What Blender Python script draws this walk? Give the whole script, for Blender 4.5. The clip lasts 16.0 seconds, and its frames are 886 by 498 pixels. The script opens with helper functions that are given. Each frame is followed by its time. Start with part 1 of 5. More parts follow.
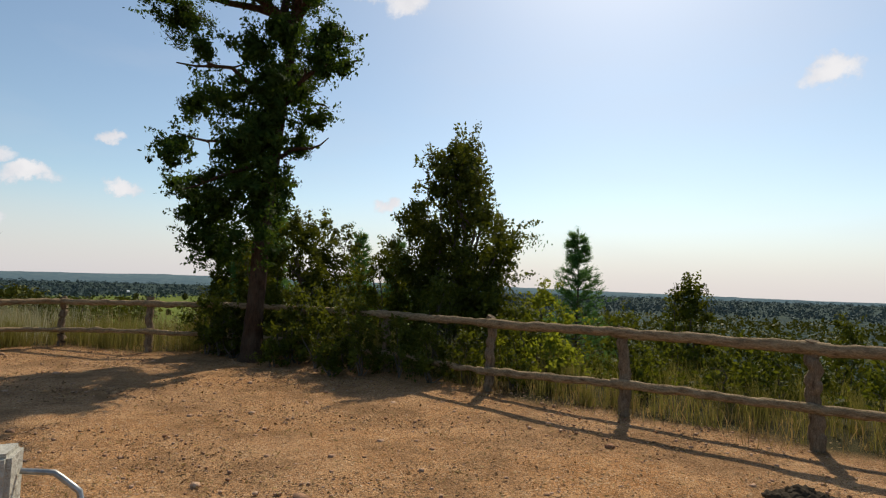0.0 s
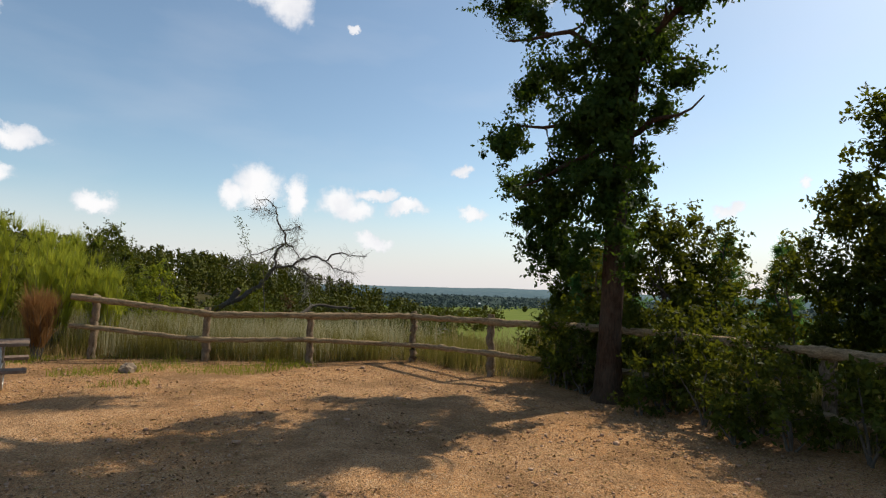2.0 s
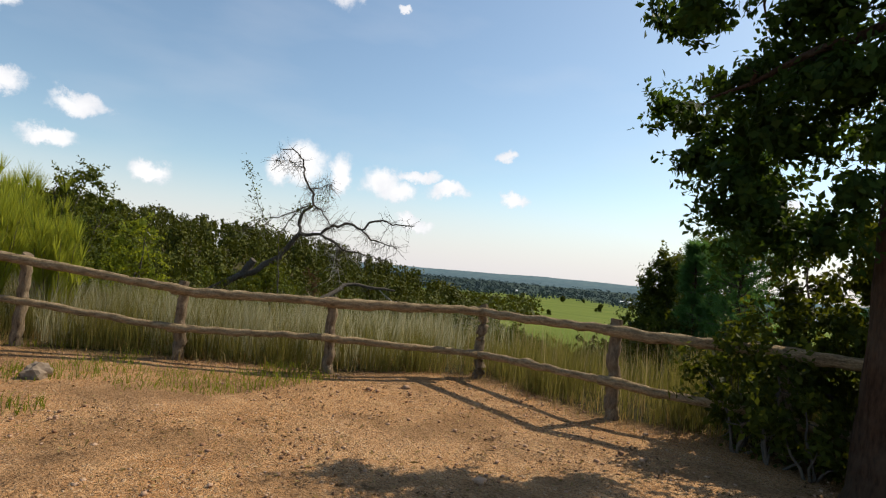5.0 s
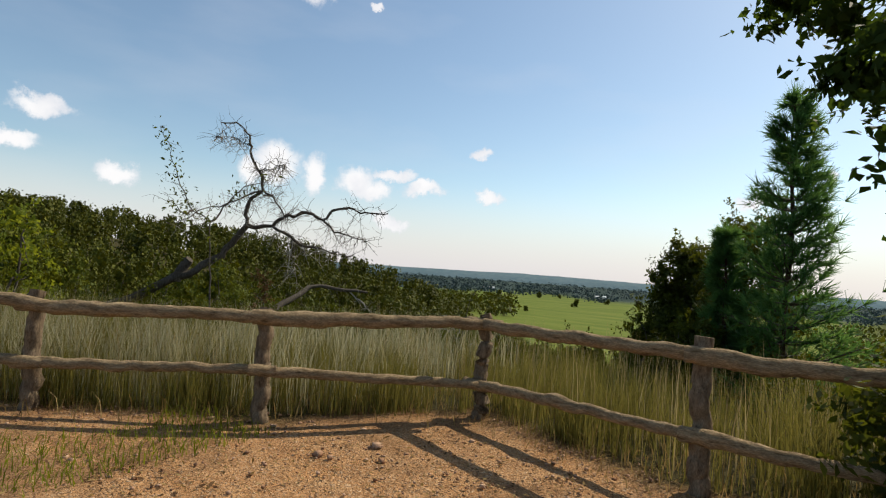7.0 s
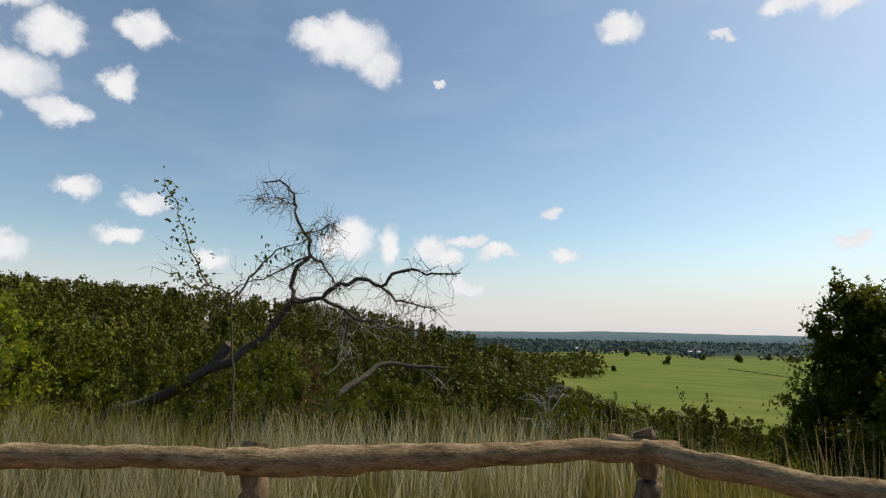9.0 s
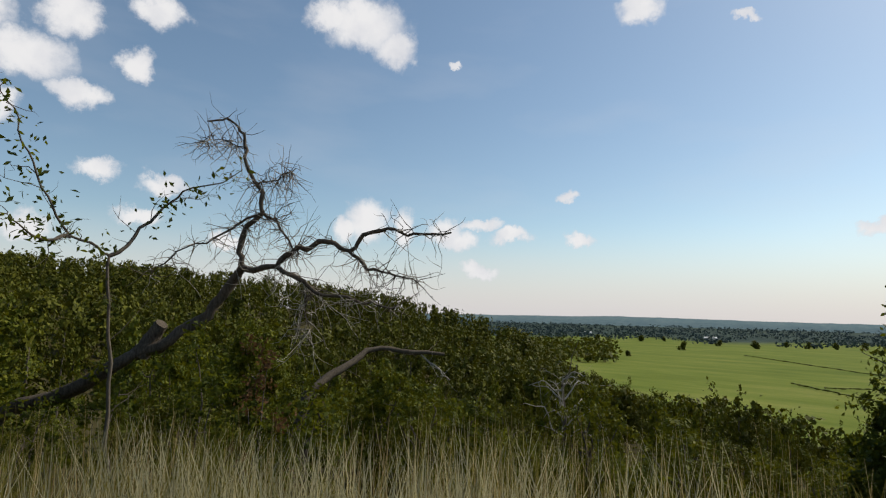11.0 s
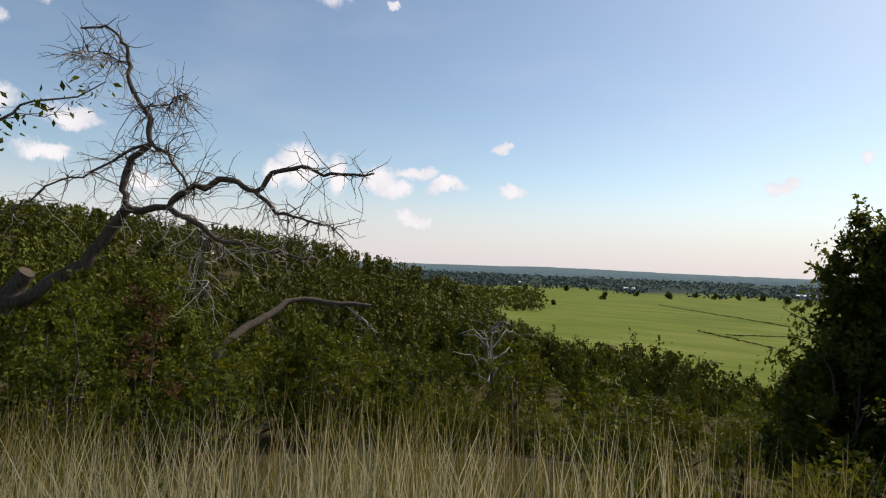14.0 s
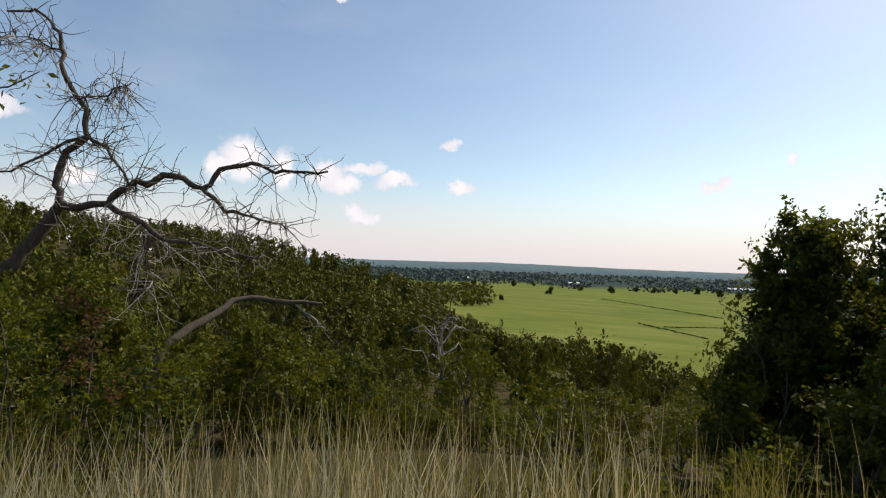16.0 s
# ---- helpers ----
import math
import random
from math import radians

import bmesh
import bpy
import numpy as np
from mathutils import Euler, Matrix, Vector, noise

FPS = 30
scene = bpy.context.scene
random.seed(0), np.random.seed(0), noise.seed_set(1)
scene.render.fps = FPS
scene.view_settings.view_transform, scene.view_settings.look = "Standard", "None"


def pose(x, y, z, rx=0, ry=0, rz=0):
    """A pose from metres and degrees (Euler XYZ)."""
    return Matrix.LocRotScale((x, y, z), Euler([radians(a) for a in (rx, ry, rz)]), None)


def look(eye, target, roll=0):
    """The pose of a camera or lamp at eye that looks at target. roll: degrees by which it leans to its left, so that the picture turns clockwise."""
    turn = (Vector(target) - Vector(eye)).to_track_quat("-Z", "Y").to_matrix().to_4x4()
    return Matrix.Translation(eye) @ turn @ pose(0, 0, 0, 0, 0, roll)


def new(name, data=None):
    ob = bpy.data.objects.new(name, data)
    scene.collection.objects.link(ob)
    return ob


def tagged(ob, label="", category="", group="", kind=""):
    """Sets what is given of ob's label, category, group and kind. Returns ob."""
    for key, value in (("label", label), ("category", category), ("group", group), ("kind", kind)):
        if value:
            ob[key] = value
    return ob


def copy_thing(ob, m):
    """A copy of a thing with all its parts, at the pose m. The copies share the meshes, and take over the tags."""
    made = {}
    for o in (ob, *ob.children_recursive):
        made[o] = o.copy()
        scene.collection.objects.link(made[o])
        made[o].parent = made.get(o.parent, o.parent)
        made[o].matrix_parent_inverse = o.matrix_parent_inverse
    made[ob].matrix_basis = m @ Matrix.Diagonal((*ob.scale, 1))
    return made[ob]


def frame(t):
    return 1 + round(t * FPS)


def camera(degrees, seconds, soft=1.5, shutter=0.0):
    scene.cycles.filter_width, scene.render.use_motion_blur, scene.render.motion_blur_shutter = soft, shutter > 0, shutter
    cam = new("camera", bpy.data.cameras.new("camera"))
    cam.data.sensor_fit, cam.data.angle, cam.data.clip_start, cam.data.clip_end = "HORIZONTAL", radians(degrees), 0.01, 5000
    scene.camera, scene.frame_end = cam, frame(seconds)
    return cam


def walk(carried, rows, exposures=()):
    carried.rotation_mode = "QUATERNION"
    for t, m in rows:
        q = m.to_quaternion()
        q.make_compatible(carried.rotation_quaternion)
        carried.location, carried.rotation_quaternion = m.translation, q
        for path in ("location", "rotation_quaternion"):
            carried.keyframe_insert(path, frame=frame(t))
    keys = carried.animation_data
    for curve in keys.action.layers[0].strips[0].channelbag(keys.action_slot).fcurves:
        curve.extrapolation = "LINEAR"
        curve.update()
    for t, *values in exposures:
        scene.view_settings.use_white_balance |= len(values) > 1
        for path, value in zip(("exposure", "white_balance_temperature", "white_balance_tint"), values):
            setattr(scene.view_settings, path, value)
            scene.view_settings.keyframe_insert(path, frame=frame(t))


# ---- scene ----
cam = camera(78.0, 16.0, soft=1.2)


def heading(eye, yaw, pitch, roll):
    """Camera pose from the eye, compass turn to the left, tilt up and lean to the left, in degrees."""
    a, b = radians(yaw), radians(pitch)
    ahead = Vector((-math.sin(a) * math.cos(b), math.cos(a) * math.cos(b), math.sin(b)))
    return look(eye, Vector(eye) + ahead, roll)


PATH = [
    (0, (1.330, -0.214, 1.651), -3.59, 3.79, 1.74),
    (0.5, (1.185, 0.451, 1.678), 3.88, 3.26, 3.19),
    (1, (0.942, 1.114, 1.678), 16.31, 5.04, 3.47),
    (1.5, (0.590, 1.753, 1.665), 24.58, 4.61, 5.60),
    (2, (0.273, 2.403, 1.669), 30.09, 4.14, 1.92),
    (2.5, (-0.157, 2.958, 1.590), 32.68, 2.04, 4.86),
    (3, (-0.584, 3.509, 1.618), 30.54, 1.47, 5.65),
    (3.5, (-1.047, 4.040, 1.622), 32.13, 1.28, 5.03),
    (4, (-1.492, 4.553, 1.608), 33.12, 0.72, 5.22),
    (4.5, (-1.910, 5.060, 1.635), 34.09, 1.86, 4.86),
    (4.7, (-2.089, 5.228, 1.617), 34.12, 2.01, 5.10),
    (6.8, (-3.665, 7.316, 1.575), 33.88, 2.90, 5.34),
    (7, (-3.804, 7.512, 1.571), 31.60, 2.22, 4.11),
    (7.5, (-4.184, 7.997, 1.625), 31.95, 4.52, 2.32),
    (8, (-4.546, 8.463, 1.656), 34.83, 5.99, 1.73),
    (8.5, (-4.934, 8.924, 1.697), 36.34, 6.51, 0.01),
    (8.7, (-5.055, 9.123, 1.698), 38.63, 8.73, 0.03),
    (10.8, (-6.260, 11.142, 1.665), 41.74, 7.75, 2.00),
    (11, (-6.351, 11.332, 1.651), 41.20, 6.81, 1.45),
    (11.5, (-6.527, 11.802, 1.650), 44.94, 7.30, 0.46),
    (12, (-6.656, 12.022, 1.642), 43.85, 7.03, 1.52),
    (12.5, (-6.625, 12.068, 1.638), 42.08, 5.39, 1.79),
    (13, (-6.605, 12.119, 1.647), 41.65, 6.42, 3.56),
    (13.5, (-6.670, 12.056, 1.647), 37.99, 3.76, 1.76),
    (14, (-6.738, 11.985, 1.701), 34.13, 1.68, 2.34),
    (14.5, (-6.754, 11.968, 1.764), 32.88, 1.47, 0.68),
    (15, (-6.786, 11.935, 1.778), 31.63, 2.33, 0.66),
    (15.5, (-6.806, 11.919, 1.746), 33.12, 2.69, 0.51),
    (16, (-6.789, 11.942, 1.730), 28.77, 1.46, 2.13),
]
walk(cam, [(t, heading(eye, yaw, pitch, roll)) for t, eye, yaw, pitch, roll in PATH],
     exposures=[(0, -0.28, 6500, 11), (0.8, -0.25, 6500, 10), (2, -0.08, 6500, 10), (4.5, 0.0, 6500, 10), (7.0, -0.08, 6500, 10), (8.5, -0.18, 6500, 10), (11, -0.30, 6500, 10), (13, -0.30, 6550, 12),
                (14, -0.15, 6600, 15), (16, -0.08, 6600, 15)])

# ---- sky, sun ----
SUN_TURN, SUN_HEIGHT = -22.8, 45.5          # degrees left of +y, degrees up
to_sun = Vector((-math.sin(radians(SUN_TURN)) * math.cos(radians(SUN_HEIGHT)),
                 math.cos(radians(SUN_TURN)) * math.cos(radians(SUN_HEIGHT)), math.sin(radians(SUN_HEIGHT))))
sun = new("sun", bpy.data.lights.new("sun", "SUN"))
sun.data.energy, sun.data.angle, sun.data.color = 5.0, radians(0.55), (1.0, 0.90, 0.72)
sun.matrix_world = look((0, 0, 60), Vector((0, 0, 60)) - to_sun)

# clouds: degrees left of +y, degrees up, half width and half height in degrees
CLOUDS = [
    (81.6, 26.8, 3, 1.8), (77.5, 24.5, 2.4, 2.2), (84, 23, 3.2, 2.2), (80, 20.5, 3.6, 2.4), (76.3, 18.4, 2.4, 1.4), (87, 18.6, 3, 2.2), (82, 15.9, 1.9, 1.7),
    (70.1, 26.4, 2.4, 1.6), (72.1, 21.7, 1.7, 1.5), (88, 12.2, 1.95, 2.4), (74.5, 12, 2.07, 1.08), (68.7, 11.3, 2.44, 1.2), (50.4, 28.6, 4.6, 2.6), (47.2, 26.6, 2.6, 2),
    (54, 28.8, 2.6, 1.6), (40.2, 25.7, 0.8, 0.5), (49.2, 9.4, 2.68, 2.64), (51.4, 8.4, 1.95, 1.56), (45.3, 9, 1.46, 2.52), (40.8, 8.4, 2.32, 1.8), (39.3, 7.7, 2.2, 1.2),
    (37.4, 9.5, 2.44, 0.72), (34.2, 8.2, 2.32, 0.96), (28.4, 12.3, 1.34, 0.84), (27.1, 7.9, 1.71, 0.84), (2.4, 8.2, 1.59, 0.84), (-3.5, 10.2, 0.73, 0.6), (20.6, 29.3, 2.4, 1.5),
    (11.2, 27.4, 1.2, 0.5), (5.3, 28.6, 2.6, 1.4), (1.2, 28, 2.4, 1.6), (-39, 18.9, 2.4, 1.3), (84, 6.4, 2.68, 2.4), (79, 6.4, 2.44, 1.44), (70.9, 8.2, 2.32, 0.96),
    (63, 6.8, 2.07, 1.08), (37.5, 4.6, 2.2, 0.84)]

world = bpy.data.worlds.new("sky")
scene.world = world
world.use_nodes = True
wt = world.node_tree
wt.nodes.clear()


def wmath(op, a, b=None, clamp=False):
    n = wt.nodes.new("ShaderNodeMath")
    n.operation, n.use_clamp = op, clamp
    for i, v in enumerate((a, b)):
        if v is None:
            continue
        if isinstance(v, (int, float)):
            n.inputs[i].default_value = v
        else:
            wt.links.new(v, n.inputs[i])
    return n.outputs[0]


def wvec(op, a, b):
    n = wt.nodes.new("ShaderNodeVectorMath")
    n.operation = op
    for i, v in enumerate((a, b)):
        if isinstance(v, (tuple, Vector)):
            n.inputs[i].default_value = v
        else:
            wt.links.new(v, n.inputs[i])
    return n.outputs["Value" if op in ("DOT_PRODUCT", "LENGTH") else "Vector"]


sky = wt.nodes.new("ShaderNodeTexSky")
sky.sky_type, sky.sun_disc = "NISHITA", False
sky.sun_elevation, sky.sun_rotation = radians(SUN_HEIGHT), radians(-SUN_TURN)
sky.air_density, sky.dust_density, sky.ozone_density, sky.altitude = 1.0, 0.75, 2.0, 150
coord = wt.nodes.new("ShaderNodeTexCoord").outputs["Generated"]
puff = wt.nodes.new("ShaderNodeTexNoise")
puff.inputs["Scale"].default_value, puff.inputs["Detail"].default_value, puff.inputs["Roughness"].default_value = 20.0, 7.0, 0.66
wt.links.new(coord, puff.inputs["Vector"])
shift = wvec("MULTIPLY", wvec("SUBTRACT", puff.outputs["Color"], (0.5, 0.5, 0.5)), (0.07, 0.07, 0.07))
around = wvec("ADD", coord, shift)
cover = None
for turn, up, half_w, half_h in CLOUDS:
    a, e = radians(turn), radians(up)
    right = Vector((math.cos(a), math.sin(a), 0)) / math.sin(radians(half_w))
    top = Vector((math.sin(a) * math.sin(e), -math.cos(a) * math.sin(e), math.cos(e))) / math.sin(radians(half_h))
    u, v = wvec("DOT_PRODUCT", around, right), wvec("DOT_PRODUCT", around, top)
    d = wmath("SUBTRACT", 1.0, wmath("ADD", wmath("MULTIPLY", u, u), wmath("MULTIPLY", v, v)))
    cover = d if cover is None else wmath("MAXIMUM", cover, d)
body = wt.nodes.new("ShaderNodeMapRange")
body.interpolation_type = "SMOOTHSTEP"
body.inputs["From Min"].default_value, body.inputs["From Max"].default_value, body.inputs["To Max"].default_value = -0.22, 0.92, 0.96
wt.links.new(cover, body.inputs["Value"])
# thin high haze veil
veil = wt.nodes.new("ShaderNodeTexNoise")
veil.inputs["Scale"].default_value, veil.inputs["Detail"].default_value = 3.2, 6.0
stretch = wvec("MULTIPLY", coord, (1.0, 1.0, 3.5))
wt.links.new(stretch, veil.inputs["Vector"])
thin = wt.nodes.new("ShaderNodeMapRange")
thin.inputs["From Min"].default_value, thin.inputs["From Max"].default_value, thin.inputs["To Max"].default_value = 0.50, 0.85, 0.18
wt.links.new(veil.outputs["Fac"], thin.inputs["Value"])
amount = wmath("MAXIMUM", body.outputs["Result"], thin.outputs["Result"])
tone = wt.nodes.new("ShaderNodeMix")
tone.data_type = "RGBA"
tone.inputs["A"].default_value, tone.inputs["B"].default_value = (5.9, 6.0, 6.4, 1), (7.6, 7.5, 7.5, 1)
billow = wt.nodes.new("ShaderNodeTexNoise")
billow.inputs["Scale"].default_value, billow.inputs["Detail"].default_value = 16.0, 6.0
wt.links.new(coord, billow.inputs["Vector"])
wt.links.new(wmath("MULTIPLY", body.outputs["Result"], wmath("SUBTRACT", wmath("MULTIPLY", billow.outputs["Fac"], 3.2), 0.75)), tone.inputs["Factor"])
mixed = wt.nodes.new("ShaderNodeMix")
mixed.data_type = "RGBA"
wt.links.new(amount, mixed.inputs["Factor"])
# pale haze low over the plain
rise = wt.nodes.new("ShaderNodeSeparateXYZ")
wt.links.new(coord, rise.inputs[0])
low = wt.nodes.new("ShaderNodeMapRange")
low.interpolation_type = "SMOOTHSTEP"
low.inputs["From Min"].default_value, low.inputs["From Max"].default_value = 0.0, 0.17
low.inputs["To Min"].default_value, low.inputs["To Max"].default_value = 0.85, 0.0
wt.links.new(rise.outputs["Z"], low.inputs["Value"])
hazy = wt.nodes.new("ShaderNodeMix")
hazy.data_type = "RGBA"
wt.links.new(low.outputs["Result"], hazy.inputs["Factor"])
tint = wt.nodes.new("ShaderNodeMix")
tint.data_type, tint.blend_type = "RGBA", "MULTIPLY"
tint.inputs["Factor"].default_value = 1.0
tint.inputs["B"].default_value = (1.11, 1.11, 1.0, 1)
wt.links.new(sky.outputs["Color"], tint.inputs["A"])
wt.links.new(tint.outputs["Result"], hazy.inputs["A"])
hazy.inputs["B"].default_value = (5.85, 5.65, 5.9, 1)
wt.links.new(hazy.outputs["Result"], mixed.inputs["A"])
wt.links.new(tone.outputs["Result"], mixed.inputs["B"])
back = wt.nodes.new("ShaderNodeBackground")
back.inputs["Strength"].default_value = 0.14
wt.links.new(mixed.outputs["Result"], back.inputs["Color"])
wout = wt.nodes.new("ShaderNodeOutputWorld")
wt.links.new(back.outputs["Background"], wout.inputs["Surface"])


# ---- materials ----
class Mat:
    """A small helper to wire a procedural material."""

    def __init__(self, name, rough=0.8):
        self.m = bpy.data.materials.new(name)
        self.m.use_nodes = True
        self.t = self.m.node_tree
        self.b = self.t.nodes["Principled BSDF"]
        self.out = self.t.nodes["Material Output"]
        self.b.inputs["Roughness"].default_value = rough
        self.b.inputs["Specular IOR Level"].default_value = 0.04
        self.geo = self.t.nodes.new("ShaderNodeNewGeometry")
        self.pos = self.geo.outputs["Position"]

    def put(self, v, socket):
        if isinstance(v, (int, float)):
            socket.default_value = v
        elif isinstance(v, tuple):
            socket.default_value = v if len(v) == 4 else (*v, 1.0)
        else:
            self.t.links.new(v, socket)

    def noise(self, scale, detail=4.0, rough=0.55, vec=None, stretch=None):
        n = self.t.nodes.new("ShaderNodeTexNoise")
        n.inputs["Scale"].default_value, n.inputs["Detail"].default_value, n.inputs["Roughness"].default_value = scale, detail, rough
        src = vec or self.pos
        if stretch:
            k = self.t.nodes.new("ShaderNodeVectorMath")
            k.operation = "MULTIPLY"
            self.t.links.new(src, k.inputs[0])
            k.inputs[1].default_value = stretch
            src = k.outputs[0]
        self.t.links.new(src, n.inputs["Vector"])
        return n.outputs["Fac"]

    def cells(self, scale, out="Distance", vec=None):
        n = self.t.nodes.new("ShaderNodeTexVoronoi")
        n.inputs["Scale"].default_value = scale
        self.t.links.new(vec or self.pos, n.inputs["Vector"])
        return n.outputs[out]

    def ramp(self, fac, *stops):
        n = self.t.nodes.new("ShaderNodeValToRGB")
        els = n.color_ramp.elements
        while len(els) < len(stops):
            els.new(0.5)
        for e, (p, c) in zip(els, stops):
            e.position, e.color = p, (*c, 1.0)
        self.t.links.new(fac, n.inputs["Fac"])
        return n.outputs["Color"]

    def mix(self, fac, a, b, kind="MIX"):
        n = self.t.nodes.new("ShaderNodeMix")
        n.data_type, n.blend_type = "RGBA", kind
        self.put(fac, n.inputs["Factor"])
        self.put(a, n.inputs["A"])
        self.put(b, n.inputs["B"])
        return n.outputs["Result"]

    def span(self, v, lo, hi, a=0.0, b=1.0):
        n = self.t.nodes.new("ShaderNodeMapRange")
        self.t.links.new(v, n.inputs["Value"])
        for k, x in zip(("From Min", "From Max", "To Min", "To Max"), (lo, hi, a, b)):
            n.inputs[k].default_value = x
        return n.outputs["Result"]

    def calc(self, op, a, b):
        n = self.t.nodes.new("ShaderNodeMath")
        n.operation = op
        self.put(a, n.inputs[0])
        self.put(b, n.inputs[1])
        return n.outputs[0]

    def attr(self, name):
        n = self.t.nodes.new("ShaderNodeAttribute")
        n.attribute_name = name
        return n.outputs["Fac"]

    def bump(self, h, dist, strength=1.0):
        n = self.t.nodes.new("ShaderNodeBump")
        n.inputs["Distance"].default_value, n.inputs["Strength"].default_value = dist, strength
        self.t.links.new(h, n.inputs["Height"])
        self.t.links.new(n.outputs["Normal"], self.b.inputs["Normal"])
        return n

    def colour(self, c):
        self.put(c, self.b.inputs["Base Color"])
        return self


def leaf_mat(name, dark, mid, light, glow=0.38, rough=0.65, sunny=(2.0, 1.8, 0.7)):
    """Thin leaves: each leaf takes its own tone, and lets light through."""
    k = Mat(name, rough)
    col = k.ramp(k.geo.outputs["Random Per Island"], (0.0, dark), (0.55, mid), (1.0, light))
    patch = k.noise(0.9, 3.0)
    col = k.mix(k.span(patch, 0.3, 0.75), k.mix(0.35, col, dark), col)
    col = k.mix(k.span(k.noise(0.16, 3.0, 0.6), 0.42, 0.62, 0.0, 0.45), col, k.mix(0.4, col, light))
    tree = k.t.nodes.new("ShaderNodeObjectInfo").outputs["Random"]
    col = k.mix(k.span(tree, 0.0, 1.0, 0.0, 0.5), col, k.mix(0.5, col, dark))
    k.colour(col)
    k.b.inputs["Specular IOR Level"].default_value = 0.12
    tr = k.t.nodes.new("ShaderNodeBsdfTranslucent")
    k.put(k.mix(0.6, col, (light[0] * sunny[0], light[1] * sunny[1], light[2] * sunny[2])), tr.inputs["Color"])
    mx = k.t.nodes.new("ShaderNodeMixShader")
    mx.inputs[0].default_value = glow
    k.t.links.new(k.b.outputs[0], mx.inputs[1])
    k.t.links.new(tr.outputs[0], mx.inputs[2])
    k.t.links.new(mx.outputs[0], k.out.inputs["Surface"])
    return k.m


def bark_mat(name, dark, light, ridge=24.0, depth=0.02):
    k = Mat(name, 0.9)
    tex = k.t.nodes.new("ShaderNodeTexCoord").outputs["Object"]
    n1 = k.noise(ridge, 5.0, 0.65, tex, (1.0, 1.0, 0.22))
    n2 = k.noise(3.0, 4.0, 0.6, tex)
    col = k.ramp(n1, (0.25, dark), (0.75, light))
    col = k.mix(k.span(n2, 0.35, 0.7), col, k.mix(0.3, col, (0.14, 0.12, 0.09)))
    k.colour(col)
    k.bump(n1, depth, 0.9)
    return k.m


def wood_mat(name, dark, light, grain=60.0, along=(1.0, 1.0, 1.0)):
    """Weathered log: cracks and grain along the log, lichen patches."""
    k = Mat(name, 0.85)
    n1 = k.noise(7.0, 6.0, 0.7, None, along)
    n2 = k.noise(grain, 3.0, 0.6, None, along)
    col = k.ramp(n1, (0.27, dark), (0.46, tuple((a + b) / 2 for a, b in zip(dark, light))), (0.75, light))
    col = k.mix(k.span(n2, 0.42, 0.62), k.mix(0.45, col, dark), col)
    k.colour(col)
    k.bump(k.calc("ADD", k.calc("MULTIPLY", n1, 1.0), k.calc("MULTIPLY", n2, 0.35)), 0.03, 0.8)
    return k.m


M_OAK = leaf_mat("oak_leaf", (0.012, 0.030, 0.006), (0.026, 0.058, 0.010), (0.062, 0.105, 0.018), 0.38)
M_SHRUB = leaf_mat("shrub_leaf", (0.013, 0.023, 0.003), (0.036, 0.052, 0.007), (0.115, 0.135, 0.018), 0.34)
M_LIME = leaf_mat("bright_leaf", (0.06, 0.090, 0.010), (0.12, 0.155, 0.016), (0.21, 0.24, 0.03), 0.5)
M_PINE = leaf_mat("pine_needle", (0.024, 0.070, 0.030), (0.052, 0.135, 0.055), (0.10, 0.20, 0.075), 0.48)
M_WOODS = leaf_mat("woods_leaf", (0.034, 0.041, 0.004), (0.068, 0.075, 0.006), (0.135, 0.135, 0.013), 0.08)
M_CEDAR = leaf_mat("cedar_leaf", (0.032, 0.046, 0.004), (0.070, 0.088, 0.007), (0.150, 0.158, 0.014), 0.18)
M_RUST = leaf_mat("dry_leaf", (0.06, 0.030, 0.014), (0.12, 0.065, 0.028), (0.20, 0.12, 0.055), 0.3, 0.7, (1.2, 1.1, 0.8))
M_BROOM = leaf_mat("broom_weed", (0.10, 0.14, 0.018), (0.22, 0.26, 0.035), (0.34, 0.37, 0.07), 0.55)
M_GRASS = leaf_mat("tall_grass", (0.032, 0.040, 0.007), (0.125, 0.118, 0.022), (0.34, 0.285, 0.085), 0.34, 0.6, (1.15, 1.15, 0.85))
M_STRAW = leaf_mat("dry_grass", (0.18, 0.115, 0.042), (0.35, 0.265, 0.12), (0.53, 0.44, 0.25), 0.32, 0.7, (1.1, 1.05, 0.9))
M_OCHRE = leaf_mat("ochre_grass", (0.12, 0.075, 0.022), (0.29, 0.19, 0.065), (0.44, 0.32, 0.14), 0.32, 0.7, (1.15, 1.05, 0.85))
M_ORANGE = leaf_mat("withered_weed", (0.13, 0.055, 0.018), (0.25, 0.125, 0.045), (0.36, 0.21, 0.09), 0.35, 0.7, (1.2, 1.1, 0.8))
M_BLEACH = leaf_mat("bleached_grass", (0.17, 0.16, 0.075), (0.36, 0.33, 0.20), (0.56, 0.51, 0.36), 0.42, 0.7, (1.1, 1.1, 0.9))
M_BARK = bark_mat("oak_bark", (0.016, 0.010, 0.007), (0.095, 0.055, 0.034), 30.0, 0.05)
M_TWIG = bark_mat("twig_bark", (0.05, 0.042, 0.034), (0.15, 0.13, 0.11), 60.0, 0.004)
M_DEAD = bark_mat("dead_wood", (0.024, 0.019, 0.015), (0.15, 0.125, 0.10), 40.0, 0.008)
M_PALE = bark_mat("bleached_wood", (0.22, 0.20, 0.17), (0.48, 0.45, 0.40), 50.0, 0.004)
M_LOG = wood_mat("weathered_log", (0.060, 0.038, 0.020), (0.56, 0.41, 0.24), 40.0, (1.0, 1.0, 4.5))
